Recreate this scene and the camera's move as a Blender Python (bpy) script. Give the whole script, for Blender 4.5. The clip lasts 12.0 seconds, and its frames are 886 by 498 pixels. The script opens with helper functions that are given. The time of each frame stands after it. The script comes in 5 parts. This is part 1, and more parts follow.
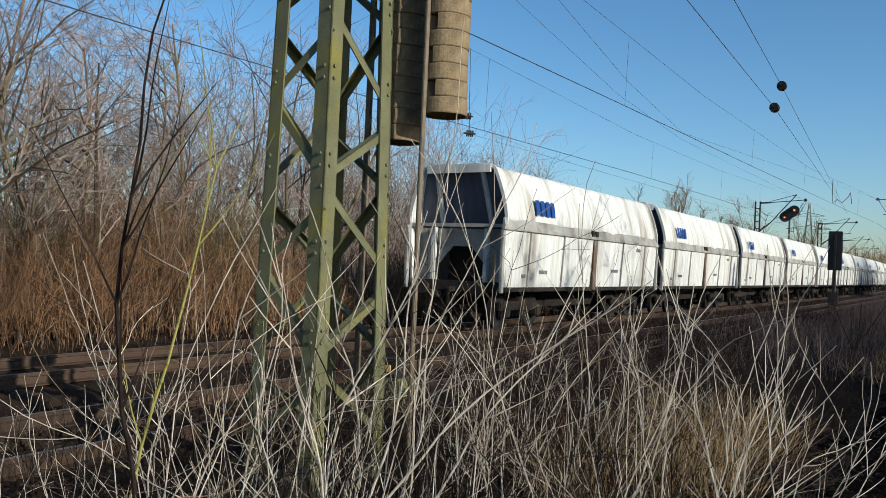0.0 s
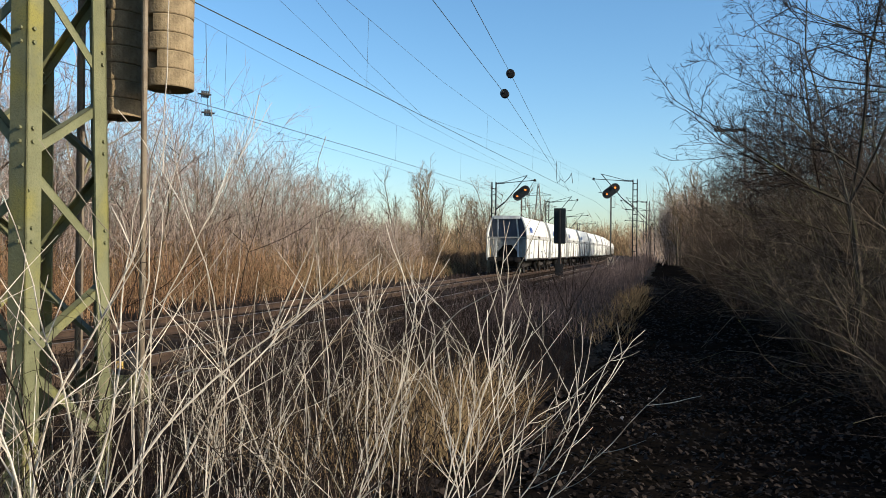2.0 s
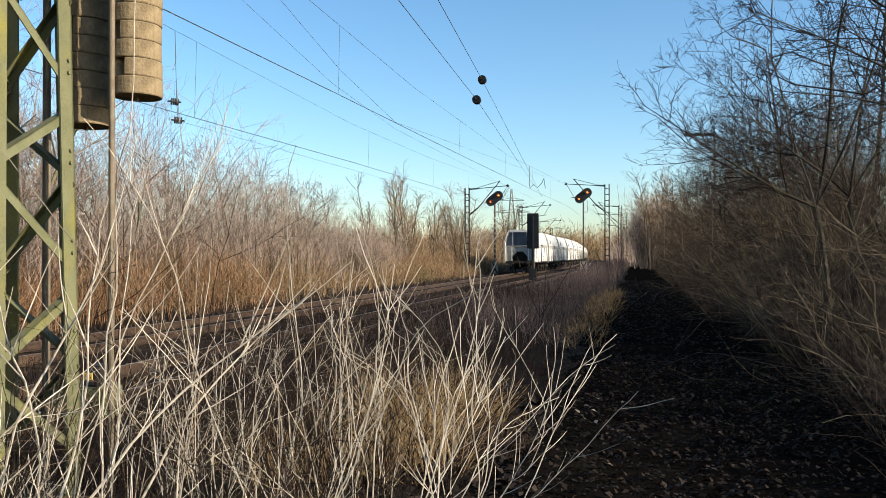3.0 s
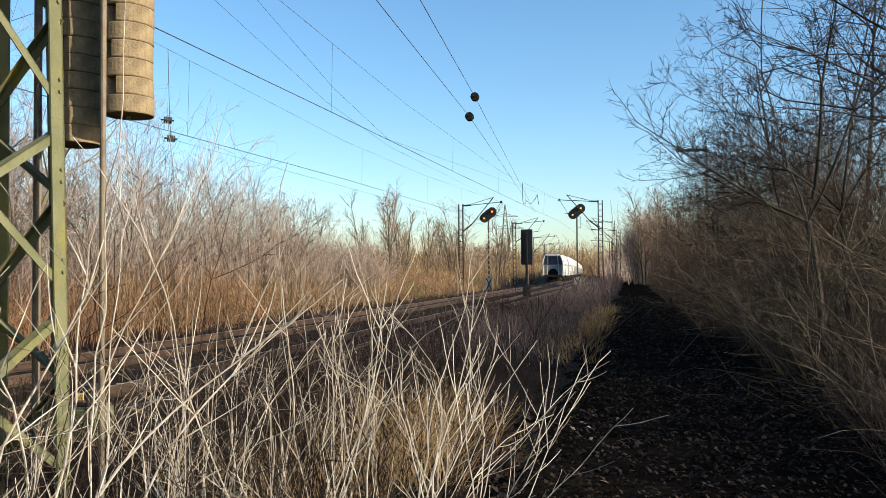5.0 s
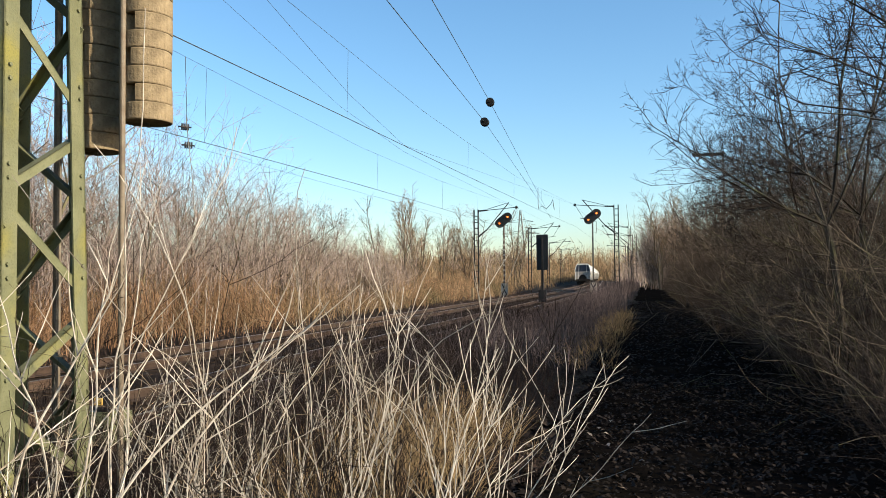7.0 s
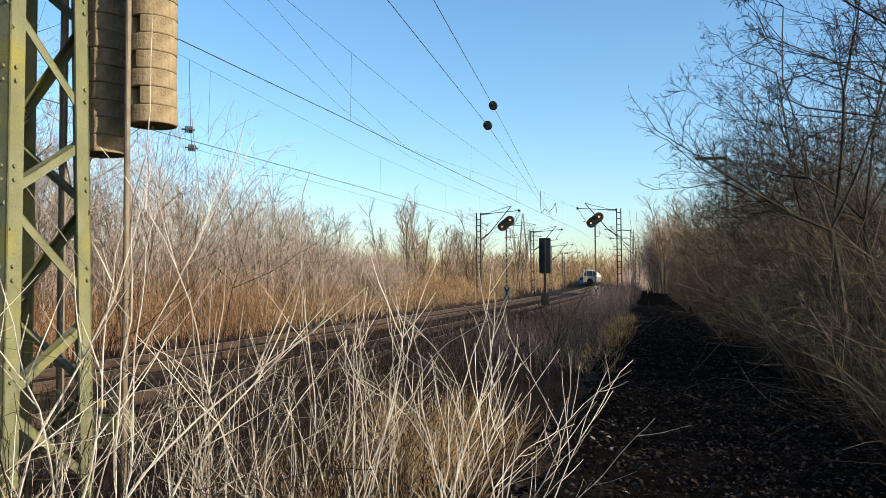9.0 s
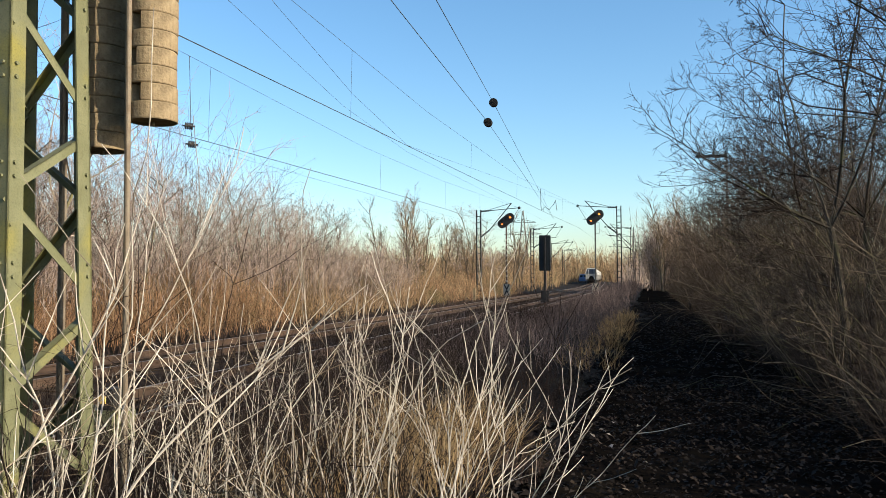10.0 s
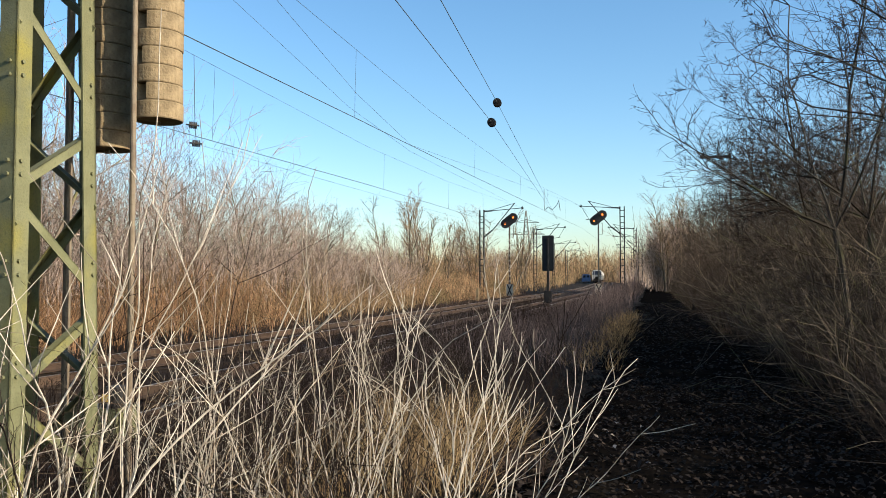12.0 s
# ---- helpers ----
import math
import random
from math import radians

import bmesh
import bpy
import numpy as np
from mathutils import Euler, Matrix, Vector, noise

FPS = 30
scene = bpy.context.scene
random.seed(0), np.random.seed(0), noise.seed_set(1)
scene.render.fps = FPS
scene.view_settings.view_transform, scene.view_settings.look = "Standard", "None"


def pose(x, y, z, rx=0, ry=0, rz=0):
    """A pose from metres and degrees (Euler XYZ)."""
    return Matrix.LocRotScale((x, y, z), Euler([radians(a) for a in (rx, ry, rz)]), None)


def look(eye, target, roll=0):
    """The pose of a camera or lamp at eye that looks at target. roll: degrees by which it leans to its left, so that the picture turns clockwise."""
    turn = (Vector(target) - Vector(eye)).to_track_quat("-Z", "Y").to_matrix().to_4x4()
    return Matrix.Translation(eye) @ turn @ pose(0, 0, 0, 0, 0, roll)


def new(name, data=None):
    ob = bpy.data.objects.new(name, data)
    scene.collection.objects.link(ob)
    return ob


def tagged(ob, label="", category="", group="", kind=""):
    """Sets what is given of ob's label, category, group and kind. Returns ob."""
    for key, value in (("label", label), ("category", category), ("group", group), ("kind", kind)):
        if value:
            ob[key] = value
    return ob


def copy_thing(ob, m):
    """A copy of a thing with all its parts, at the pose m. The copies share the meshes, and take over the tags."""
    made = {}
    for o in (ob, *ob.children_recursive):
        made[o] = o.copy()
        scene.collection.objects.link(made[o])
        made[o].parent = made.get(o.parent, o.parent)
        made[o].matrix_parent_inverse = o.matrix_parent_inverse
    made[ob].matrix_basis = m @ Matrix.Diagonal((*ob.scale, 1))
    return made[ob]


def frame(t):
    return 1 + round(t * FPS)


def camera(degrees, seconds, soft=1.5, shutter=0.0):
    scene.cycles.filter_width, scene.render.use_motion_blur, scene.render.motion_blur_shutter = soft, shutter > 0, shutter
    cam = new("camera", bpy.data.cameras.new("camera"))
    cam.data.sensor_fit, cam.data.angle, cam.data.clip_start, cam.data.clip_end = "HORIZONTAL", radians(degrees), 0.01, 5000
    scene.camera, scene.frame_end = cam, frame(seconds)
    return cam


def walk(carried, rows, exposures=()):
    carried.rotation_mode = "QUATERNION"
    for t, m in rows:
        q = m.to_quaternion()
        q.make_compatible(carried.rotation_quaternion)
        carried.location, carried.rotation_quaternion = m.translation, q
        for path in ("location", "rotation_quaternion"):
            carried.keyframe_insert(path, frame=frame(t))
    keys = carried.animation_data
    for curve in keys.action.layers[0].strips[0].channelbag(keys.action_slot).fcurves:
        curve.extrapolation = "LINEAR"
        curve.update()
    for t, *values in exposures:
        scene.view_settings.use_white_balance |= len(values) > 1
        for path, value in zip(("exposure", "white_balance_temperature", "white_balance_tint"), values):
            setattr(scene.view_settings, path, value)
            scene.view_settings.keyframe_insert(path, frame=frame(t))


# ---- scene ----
cam = camera(58.5, 12.0, soft=0.8)
# seconds, yaw, pitch, roll, x, y, z
PATH = [
    (0, 33.531, 0.796, -2.589, -0.029, -0.130, 1.614),
    (0.5, 27.157, 0.153, -2.174, -0.015, -0.093, 1.603),
    (1, 22.037, -0.146, -1.574, 0.004, -0.038, 1.593),
    (1.5, 18.222, -0.271, -1.092, 0.012, -0.009, 1.589),
    (2, 15.677, 0.051, -0.543, 0.017, -0.002, 1.592),
    (2.5, 14.240, 0.366, -0.203, 0.024, -0.002, 1.595),
    (3, 13.796, 0.492, 0.079, 0.025, 0.002, 1.595),
    (5, 13.371, 1.690, 0.446, 0.028, 0.021, 1.598),
    (5.5, 13.762, 2.108, 0.328, 0.024, 0.015, 1.596),
    (6, 13.777, 2.172, 0.300, 0.020, 0.014, 1.598),
    (6.5, 14.215, 2.175, 0.423, 0.020, 0.016, 1.598),
    (7, 14.481, 2.089, 0.512, 0.022, 0.016, 1.597),
    (9, 14.644, 2.313, 0.354, 0.012, 0.009, 1.599),
    (9.5, 14.621, 2.206, 0.302, 0.011, 0.009, 1.599),
    (10, 14.635, 2.102, 0.222, 0.008, 0.009, 1.600),
    (10.5, 14.704, 1.989, 0.282, 0.009, 0.007, 1.599),
    (11, 14.868, 1.848, 0.173, 0.004, 0.002, 1.597),
    (11.5, 14.892, 1.928, -0.031, 0.001, 0.001, 1.598),
    (12, 14.840, 2.090, 0.000, 0.000, 0.000, 1.600),
]
walk(cam, [(t, pose(x, y, z, 90 + pitch, roll, yaw)) for t, yaw, pitch, roll, x, y, z in PATH],
     exposures=[(0, 0.28, 5250, 3), (0.5, 0.48, 5300, 3), (1, 0.62, 5400, 3), (1.5, 0.70, 5500, 4), (2, 0.83, 5600, 5), (2.5, 0.93, 5700, 5), (3, 1.02, 5800, 5), (5, 1.08, 5800, 5), (12, 1.08, 5800, 5)])

# ---- light: low winter sun from across the path, clear sky ----
SUN_FROM = Vector((1.0, -0.18, 0.37)).normalized()
world = bpy.data.worlds.new("sky")
scene.world = world
world.use_nodes = True
wn = world.node_tree
sky = wn.nodes.new("ShaderNodeTexSky")
sky.sky_type, sky.sun_disc = "NISHITA", False
sky.sun_elevation = math.asin(SUN_FROM.z)
sky.sun_rotation = math.atan2(SUN_FROM.x, SUN_FROM.y)
sky.air_density, sky.dust_density, sky.ozone_density = 1.0, 0.9, 1.6
tone = wn.nodes.new("ShaderNodeHueSaturation")
tone.inputs["Hue"].default_value, tone.inputs["Saturation"].default_value = 0.497, 1.13
wn.links.new(sky.outputs[0], tone.inputs["Color"])
wn.links.new(tone.outputs[0], wn.nodes["Background"].inputs[0])
wn.nodes["Background"].inputs[1].default_value = 0.104
sun_data = bpy.data.lights.new("sun", "SUN")
sun_data.energy, sun_data.angle, sun_data.color = 5.0, radians(0.5), (1.0, 0.82, 0.59)
sun = new("sun", sun_data)
sun.matrix_world = look(SUN_FROM * 60, (0, 0, 0))

# ---- materials ----
def material(name, a, b, rough=0.8, scale=6.0, metal=0.0, bump=0.3, fine=60.0, c=None, stretch=(1, 1, 1), vary=0.0, spec=0.3, dent=0.0):
    """Two colours mixed by coarse noise, a third by stains, fine grain in relief."""
    m = bpy.data.materials.new(name)
    m.use_nodes = True
    n, l = m.node_tree.nodes, m.node_tree.links
    s = n["Principled BSDF"]
    s.inputs["Roughness"].default_value, s.inputs["Metallic"].default_value = rough, metal
    s.inputs["Specular IOR Level"].default_value = spec
    co, mp = n.new("ShaderNodeTexCoord"), n.new("ShaderNodeMapping")
    mp.inputs["Scale"].default_value = stretch
    l.new(co.outputs["Object"], mp.inputs[0])

    def noise_at(sc, detail):
        t = n.new("ShaderNodeTexNoise")
        t.inputs["Scale"].default_value, t.inputs["Detail"].default_value = sc, detail
        l.new(mp.outputs[0], t.inputs["Vector"])
        return t

    def ramp(src, lo, hi):
        r = n.new("ShaderNodeMapRange")
        r.inputs[1].default_value, r.inputs[2].default_value = lo, hi
        l.new(src, r.inputs[0])
        return r.outputs[0]

    def mix(f, x, y):
        k = n.new("ShaderNodeMix")
        k.data_type = "RGBA"
        l.new(f, k.inputs[0])
        for src, i in ((x, 6), (y, 7)):
            if isinstance(src, tuple):
                k.inputs[i].default_value = (*src, 1)
            else:
                l.new(src, k.inputs[i])
        return k.outputs[2]

    coarse, grain = noise_at(scale, 5), noise_at(fine, 3)
    col = mix(ramp(coarse.outputs[0], 0.35, 0.65), a, b)
    if c:
        col = mix(ramp(noise_at(scale * 0.37, 6).outputs[0], 0.52, 0.68), col, c)
    dark = tuple(v * 0.55 for v in a)
    g = n.new("ShaderNodeMath")
    g.operation = "MULTIPLY"
    g.inputs[1].default_value = 0.5
    l.new(ramp(grain.outputs[0], 0.5, 0.75), g.inputs[0])
    col = mix(g.outputs[0], col, dark)
    if vary:
        geo, hsv = n.new("ShaderNodeNewGeometry"), n.new("ShaderNodeHueSaturation")
        v = n.new("ShaderNodeMapRange")
        v.inputs[3].default_value, v.inputs[4].default_value = 1 - vary, 1 + vary
        l.new(geo.outputs["Random Per Island"], v.inputs[0])
        l.new(v.outputs[0], hsv.inputs["Value"])
        l.new(col, hsv.inputs["Color"])
        col = hsv.outputs[0]
    l.new(col, s.inputs["Base Color"])
    if bump:
        bp = n.new("ShaderNodeBump")
        bp.inputs["Strength"].default_value, bp.inputs["Distance"].default_value = bump, 0.01
        l.new(grain.outputs[0], bp.inputs["Height"])
        l.new(bp.outputs[0], s.inputs["Normal"])
        if dent:
            wide = n.new("ShaderNodeBump")
            wide.inputs["Strength"].default_value, wide.inputs["Distance"].default_value = dent, 0.12
            l.new(noise_at(0.8, 1).outputs[0], wide.inputs["Height"])
            l.new(wide.outputs[0], bp.inputs["Normal"])
    return m


def glow(name, colour, strength):
    m = bpy.data.materials.new(name)
    m.use_nodes = True
    s = m.node_tree.nodes["Principled BSDF"]
    s.inputs["Base Color"].default_value = (*colour, 1)
    s.inputs["Emission Color"].default_value = (*colour, 1)
    s.inputs["Emission Strength"].default_value = strength
    return m


# Earth colour lowered to stand for the shade beneath the verge plants.
SOIL_WITH_SHADE = material("earth_with_shade", (0.011, 0.008, 0.006), (0.019, 0.014, 0.010), 0.95, 1.5, bump=0.8, fine=40, c=(0.040, 0.030, 0.016), spec=0.06)
# Near-black and almost glossless: the path's deep shade is put into this colour.
PATH_SOIL_SHADED = material("shaded_path_soil", (0.006, 0.005, 0.004), (0.010, 0.008, 0.007), 0.97, 3, bump=0.9, fine=50, c=(0.014, 0.011, 0.008), spec=0.0)
BALLAST = material("ballast", (0.022, 0.015, 0.011), (0.038, 0.026, 0.018), 0.9, 5, bump=0.6, fine=30, c=(0.068, 0.044, 0.025), vary=0.5, spec=0.06)
RAIL = material("rusty_rail", (0.042, 0.025, 0.016), (0.064, 0.038, 0.023), 0.75, 3, bump=0.3, fine=50, c=(0.036, 0.022, 0.014), stretch=(1, 0.2, 1))
RAIL_TOP = material("worn_rail_top", (0.165, 0.139, 0.112), (0.211, 0.178, 0.145), 0.4, 3, metal=0.6, bump=0.1)
SLEEPER = material("sleeper_wood", (0.034, 0.023, 0.015), (0.055, 0.037, 0.024), 0.9, 6, bump=0.6, fine=40, vary=0.25, spec=0.06)
GREEN_STEEL = material("green_painted_steel", (0.105, 0.104, 0.052), (0.135, 0.132, 0.070), 0.6, 5, bump=0.25, fine=70, c=(0.170, 0.150, 0.035))
STEEL = material("grey_steel", (0.066, 0.063, 0.056), (0.112, 0.106, 0.092), 0.6, 6, metal=0.3, bump=0.2)
RUSTY_STEEL = material("rust_streaked_steel", (0.092, 0.059, 0.040), (0.132, 0.086, 0.059), 0.75, 5, bump=0.3, c=(0.145, 0.132, 0.119))
DARK_STEEL = material("dark_steel", (0.012, 0.011, 0.011), (0.023, 0.021, 0.020), 0.7, 5, bump=0.2)
PIPE = material("weathered_pipe", (0.132, 0.099, 0.066), (0.172, 0.139, 0.099), 0.6, 9, metal=0.2, bump=0.25, c=(0.086, 0.059, 0.040))
CONCRETE = material("weathered_concrete", (0.200, 0.148, 0.086), (0.270, 0.205, 0.125), 0.95, 9, bump=0.7, fine=45, c=(0.120, 0.090, 0.055), vary=0.12, spec=0.06)
WHITE_PAINT = material("dirty_white_paint", (0.504, 0.491, 0.462), (0.655, 0.647, 0.622), 0.6, 2.2, bump=0.15, fine=9, c=(0.310, 0.272, 0.225), stretch=(1, 2.2, 0.25), dent=0.9)
# Grey-blue that carries the end wall's shade along with its own paint.
GREY_SHADE_PAINT = material("shaded_grey_end_paint", (0.070, 0.084, 0.118), (0.105, 0.120, 0.158), 0.5, 2, bump=0.08, fine=12, c=(0.060, 0.068, 0.090), stretch=(2, 1, 0.3))
LEDGE_PAINT = material("grimy_ledge_paint", (0.264, 0.251, 0.231), (0.343, 0.330, 0.304), 0.65, 3, bump=0.2, fine=20, c=(0.158, 0.139, 0.119))
UNDERFRAME = material("grimy_underframe", (0.015, 0.012, 0.010), (0.030, 0.023, 0.018), 0.85, 5, bump=0.3)
BLUE = material("blue_paint", (0.012, 0.045, 0.20), (0.016, 0.055, 0.24), 0.5, 4, bump=0.0)
VEHICLE_BLUE = material("faded_blue_paint", (0.10, 0.14, 0.24), (0.14, 0.19, 0.31), 0.5, 2, bump=0.1, c=(0.20, 0.23, 0.30))
MARK_GREY = material("marking_paint", (0.106, 0.112, 0.125), (0.145, 0.145, 0.158), 0.6, 4, bump=0.0)
YELLOW = material("ochre_paint", (0.42, 0.27, 0.06), (0.50, 0.33, 0.08), 0.6, 4, bump=0.1)
BLACK = material("black_board", (0.010, 0.011, 0.012), (0.016, 0.017, 0.018), 0.55, 4, bump=0.05)
SIGN_WHITE = material("sign_white", (0.36, 0.31, 0.24), (0.42, 0.37, 0.29), 0.5, 5, bump=0.05)
# Brown glaze taken to near black to hold the insulators' shaded side.
PORCELAIN = material("shaded_brown_glaze", (0.007, 0.006, 0.006), (0.012, 0.010, 0.009), 0.5, 4, bump=0.0, spec=0.2)
WIRE = material("weathered_copper_wire", (0.030, 0.036, 0.036), (0.045, 0.050, 0.048), 0.6, 4, bump=0.0)
AMBER = glow("amber_light", (1.0, 0.20, 0.03), 1.6)
STEM_PALE = material("pale_stem", (0.310, 0.268, 0.218), (0.430, 0.380, 0.318), 0.85, 8, bump=0.2, fine=90, c=(0.170, 0.140, 0.110), vary=0.75, spec=0.06)
STEM_MID = material("brown_shoots", (0.16, 0.12, 0.08), (0.25, 0.20, 0.14), 0.85, 8, bump=0.1, c=(0.10, 0.07, 0.05), vary=0.75, spec=0.06)
# Blackened below true stem colour so the gaps among weeds look shaded.
STEM_DARK_SHADED = material("dark_shaded_stem", (0.010, 0.007, 0.006), (0.020, 0.014, 0.012), 0.85, 8, bump=0.2, c=(0.040, 0.028, 0.022), vary=0.4, spec=0.06)
STEM_GREEN = material("yellow_green_stem", (0.198, 0.185, 0.046), (0.251, 0.224, 0.066), 0.8, 8, bump=0.1, vary=0.2, spec=0.06)
BARK = material("grey_bark", (0.120, 0.092, 0.066), (0.170, 0.132, 0.098), 0.9, 5, bump=0.5, fine=40, c=(0.110, 0.105, 0.040), vary=0.75, spec=0.06)
# Bark for the path side, its colour lowered to stand for shade.
BARK_SHADED = material("shaded_bark", (0.040, 0.032, 0.025), (0.066, 0.053, 0.040), 0.9, 5, bump=0.5, fine=40, c=(0.079, 0.073, 0.033), vary=0.75, spec=0.06)
TWIG_LILAC = material("grey_lilac_twigs", (0.205, 0.154, 0.128), (0.285, 0.224, 0.192), 0.9, 1.2, bump=0, c=(0.120, 0.088, 0.052), vary=0.75, spec=0.06)
TWIG_RUST = material("russet_twigs", (0.150, 0.086, 0.046), (0.215, 0.130, 0.074), 0.9, 0.6, bump=0, c=(0.095, 0.078, 0.036), vary=0.75, spec=0.06)
TWIG_OCHRE = material("ochre_twigs", (0.165, 0.108, 0.060), (0.228, 0.156, 0.092), 0.9, 0.6, bump=0, c=(0.090, 0.080, 0.038), vary=0.75, spec=0.06)
# Path-side twigs: the hedge's shade is mixed into both of these colours.
TWIG_BROWN_SHADED = material("shaded_brown_twigs", (0.040, 0.029, 0.022), (0.068, 0.050, 0.038), 0.9, 1.0, bump=0, c=(0.050, 0.042, 0.026), vary=0.75, spec=0.06)
TWIG_SHADED = material("shaded_twigs", (0.026, 0.020, 0.017), (0.055, 0.042, 0.034), 0.9, 1.0, bump=0, c=(0.075, 0.058, 0.042), vary=0.75, spec=0.06)
GRASS_DRY = material("dry_grass", (0.185, 0.125, 0.062), (0.255, 0.182, 0.100), 0.85, 1.0, bump=0, c=(0.085, 0.052, 0.024), vary=0.4, spec=0.06)
GRASS_BROWN = material("brown_weeds", (0.036, 0.024, 0.021), (0.060, 0.041, 0.034), 0.9, 1.0, bump=0, c=(0.030, 0.022, 0.017), vary=0.4, spec=0.06)
WEED_GREY = material("grey_lilac_weeds", (0.080, 0.060, 0.056), (0.130, 0.100, 0.095), 0.9, 1.0, bump=0, c=(0.050, 0.036, 0.032), vary=0.7, spec=0.06)
# Leaf browns darkened to carry the shade that lies over the path.
LEAF_DEAD_SHADED = material("dead_leaves", (0.014, 0.010, 0.008), (0.036, 0.026, 0.020), 0.85, 3, bump=0.2, c=(0.014, 0.010, 0.007), vary=0.7, spec=0.1)
LEAF_PALE = material("pale_dead_leaves", (0.220, 0.170, 0.125), (0.300, 0.240, 0.190), 0.7, 3, bump=0.2, vary=0.4)


# ---- mesh tools ----
def mesh_of(name, bm, mat, smooth=False):
    me = bpy.data.meshes.new(name)
    bm.normal_update()
    bm.to_mesh(me)
    bm.free()
    me.materials.append(mat)
    if smooth:
        me.polygons.foreach_set("use_smooth", [True] * len(me.polygons))
    return me


def part(name, bm, mat, parent=None, label="", smooth=False, at=None):
    ob = new(name, bm if isinstance(bm, bpy.types.Mesh) else mesh_of(name, bm, mat, smooth))
    ob.parent = parent
    if at is not None:
        ob.matrix_basis = at
    if label:
        tagged(ob, label)
    return ob


def thing(name, label, category, at=None, group="", kind=""):
    ob = new(name)
    ob.empty_display_size = 0.2
    if at is not None:
        ob.matrix_basis = at
    return tagged(ob, label, category, group, kind)


def box(bm, x0, x1, y0, y1, z0, z1, bevel=0.0, m=None):
    r = bmesh.ops.create_cube(bm, size=1)["verts"]
    for v in r:
        v.co = Vector(((x0 + x1) / 2 + v.co.x * (x1 - x0), (y0 + y1) / 2 + v.co.y * (y1 - y0), (z0 + z1) / 2 + v.co.z * (z1 - z0)))
    if m is not None:
        bmesh.ops.transform(bm, matrix=m, verts=r)
    if bevel:
        es = list({e for v in r for e in v.link_edges})
        bmesh.ops.bevel(bm, geom=es, offset=bevel, segments=2, affect="EDGES")
    return bm


def rod(bm, a, b, r0, r1=None, n=8, caps=True):
    a, b = Vector(a), Vector(b)
    d = b - a
    m = Matrix.Translation((a + b) / 2) @ d.to_track_quat("Z", "Y").to_matrix().to_4x4()
    bmesh.ops.create_cone(bm, cap_ends=caps, segments=n, radius1=r0, radius2=r0 if r1 is None else r1, depth=d.length, matrix=m)
    return bm


def bar(bm, a, b, w, h, up=(0, 0, 1)):
    """A flat bar from a to b, w wide and h thick along up."""
    a, b, up = Vector(a), Vector(b), Vector(up)
    d = (b - a).normalized()
    s = d.cross(up).normalized()
    u = s.cross(d)
    vs = [bm.verts.new(p + s * i * w / 2 + u * j * h / 2) for p in (a, b) for i, j in ((-1, -1), (1, -1), (1, 1), (-1, 1))]
    for q in ((3, 2, 1, 0), (4, 5, 6, 7), (0, 1, 5, 4), (1, 2, 6, 5), (2, 3, 7, 6), (3, 0, 4, 7)):
        bm.faces.new([vs[i] for i in q])
    return bm


def prism(bm, pts, y0, y1):
    """A closed outline in x and z, drawn out along y."""
    a = [bm.verts.new((x, y0, z)) for x, z in pts]
    b = [bm.verts.new((x, y1, z)) for x, z in pts]
    n = len(pts)
    bm.faces.new(a)
    bm.faces.new(b[::-1])
    for i in range(n):
        bm.faces.new((a[i], b[i], b[(i + 1) % n], a[(i + 1) % n]))
    bmesh.ops.recalc_face_normals(bm, faces=bm.faces)
    return bm


class Strands:
    """Collects thin tapered tubes and flat blades, quickly, for one mesh."""

    def __init__(self):
        self.v, self.f, self.n = [], [], 0

    def tube(self, pts, r0, r1, sides=3):
        pts = np.asarray(pts, float)
        k = len(pts)
        d = np.gradient(pts, axis=0)
        d /= np.linalg.norm(d, axis=1)[:, None] + 1e-9
        ref = np.array((0.31, 0.95, 0.05)) if abs(d[0][0]) > 0.9 else np.array((0.98, 0.11, 0.17))
        s = np.cross(d, ref)
        s /= np.linalg.norm(s, axis=1)[:, None] + 1e-9
        u = np.cross(d, s)
        r = np.linspace(r0, r1, k)[:, None]
        ring = [pts + r * (np.cos(a) * s + np.sin(a) * u) for a in np.arange(sides) * 2 * math.pi / sides]
        v = np.stack(ring, 1).reshape(-1, 3)
        self.v.append(v)
        for i in range(k - 1):
            p = self.n + i * sides
            for j in range(sides):
                q = (j + 1) % sides
                self.f.append((p + j, p + q, p + sides + q, p + sides + j))
        self.n += len(v)

    def quad(self, a, b, c, d):
        self.v.append(np.array((a, b, c, d), float))
        self.f.append((self.n, self.n + 1, self.n + 2, self.n + 3))
        self.n += 4

    def mesh(self, name, mat):
        me = bpy.data.meshes.new(name)
        me.from_pydata(np.concatenate(self.v).tolist(), [], self.f)
        me.materials.append(mat)
        me.update()
        return me


def wander(rng, start, heading, length, steps, wobble=0.12, lift=0.0):
    """A crooked line from start along heading; lift bends it up or down on the way."""
    p, h = np.array(start, float), np.array(heading, float)
    h /= np.linalg.norm(h)
    out = [p.copy()]
    for _ in range(steps):
        h = h + rng.normal(0, wobble, 3) + np.array((0, 0, lift))
        h /= np.linalg.norm(h)
        p = p + h * length / steps
        out.append(p.copy())
    return np.array(out), h


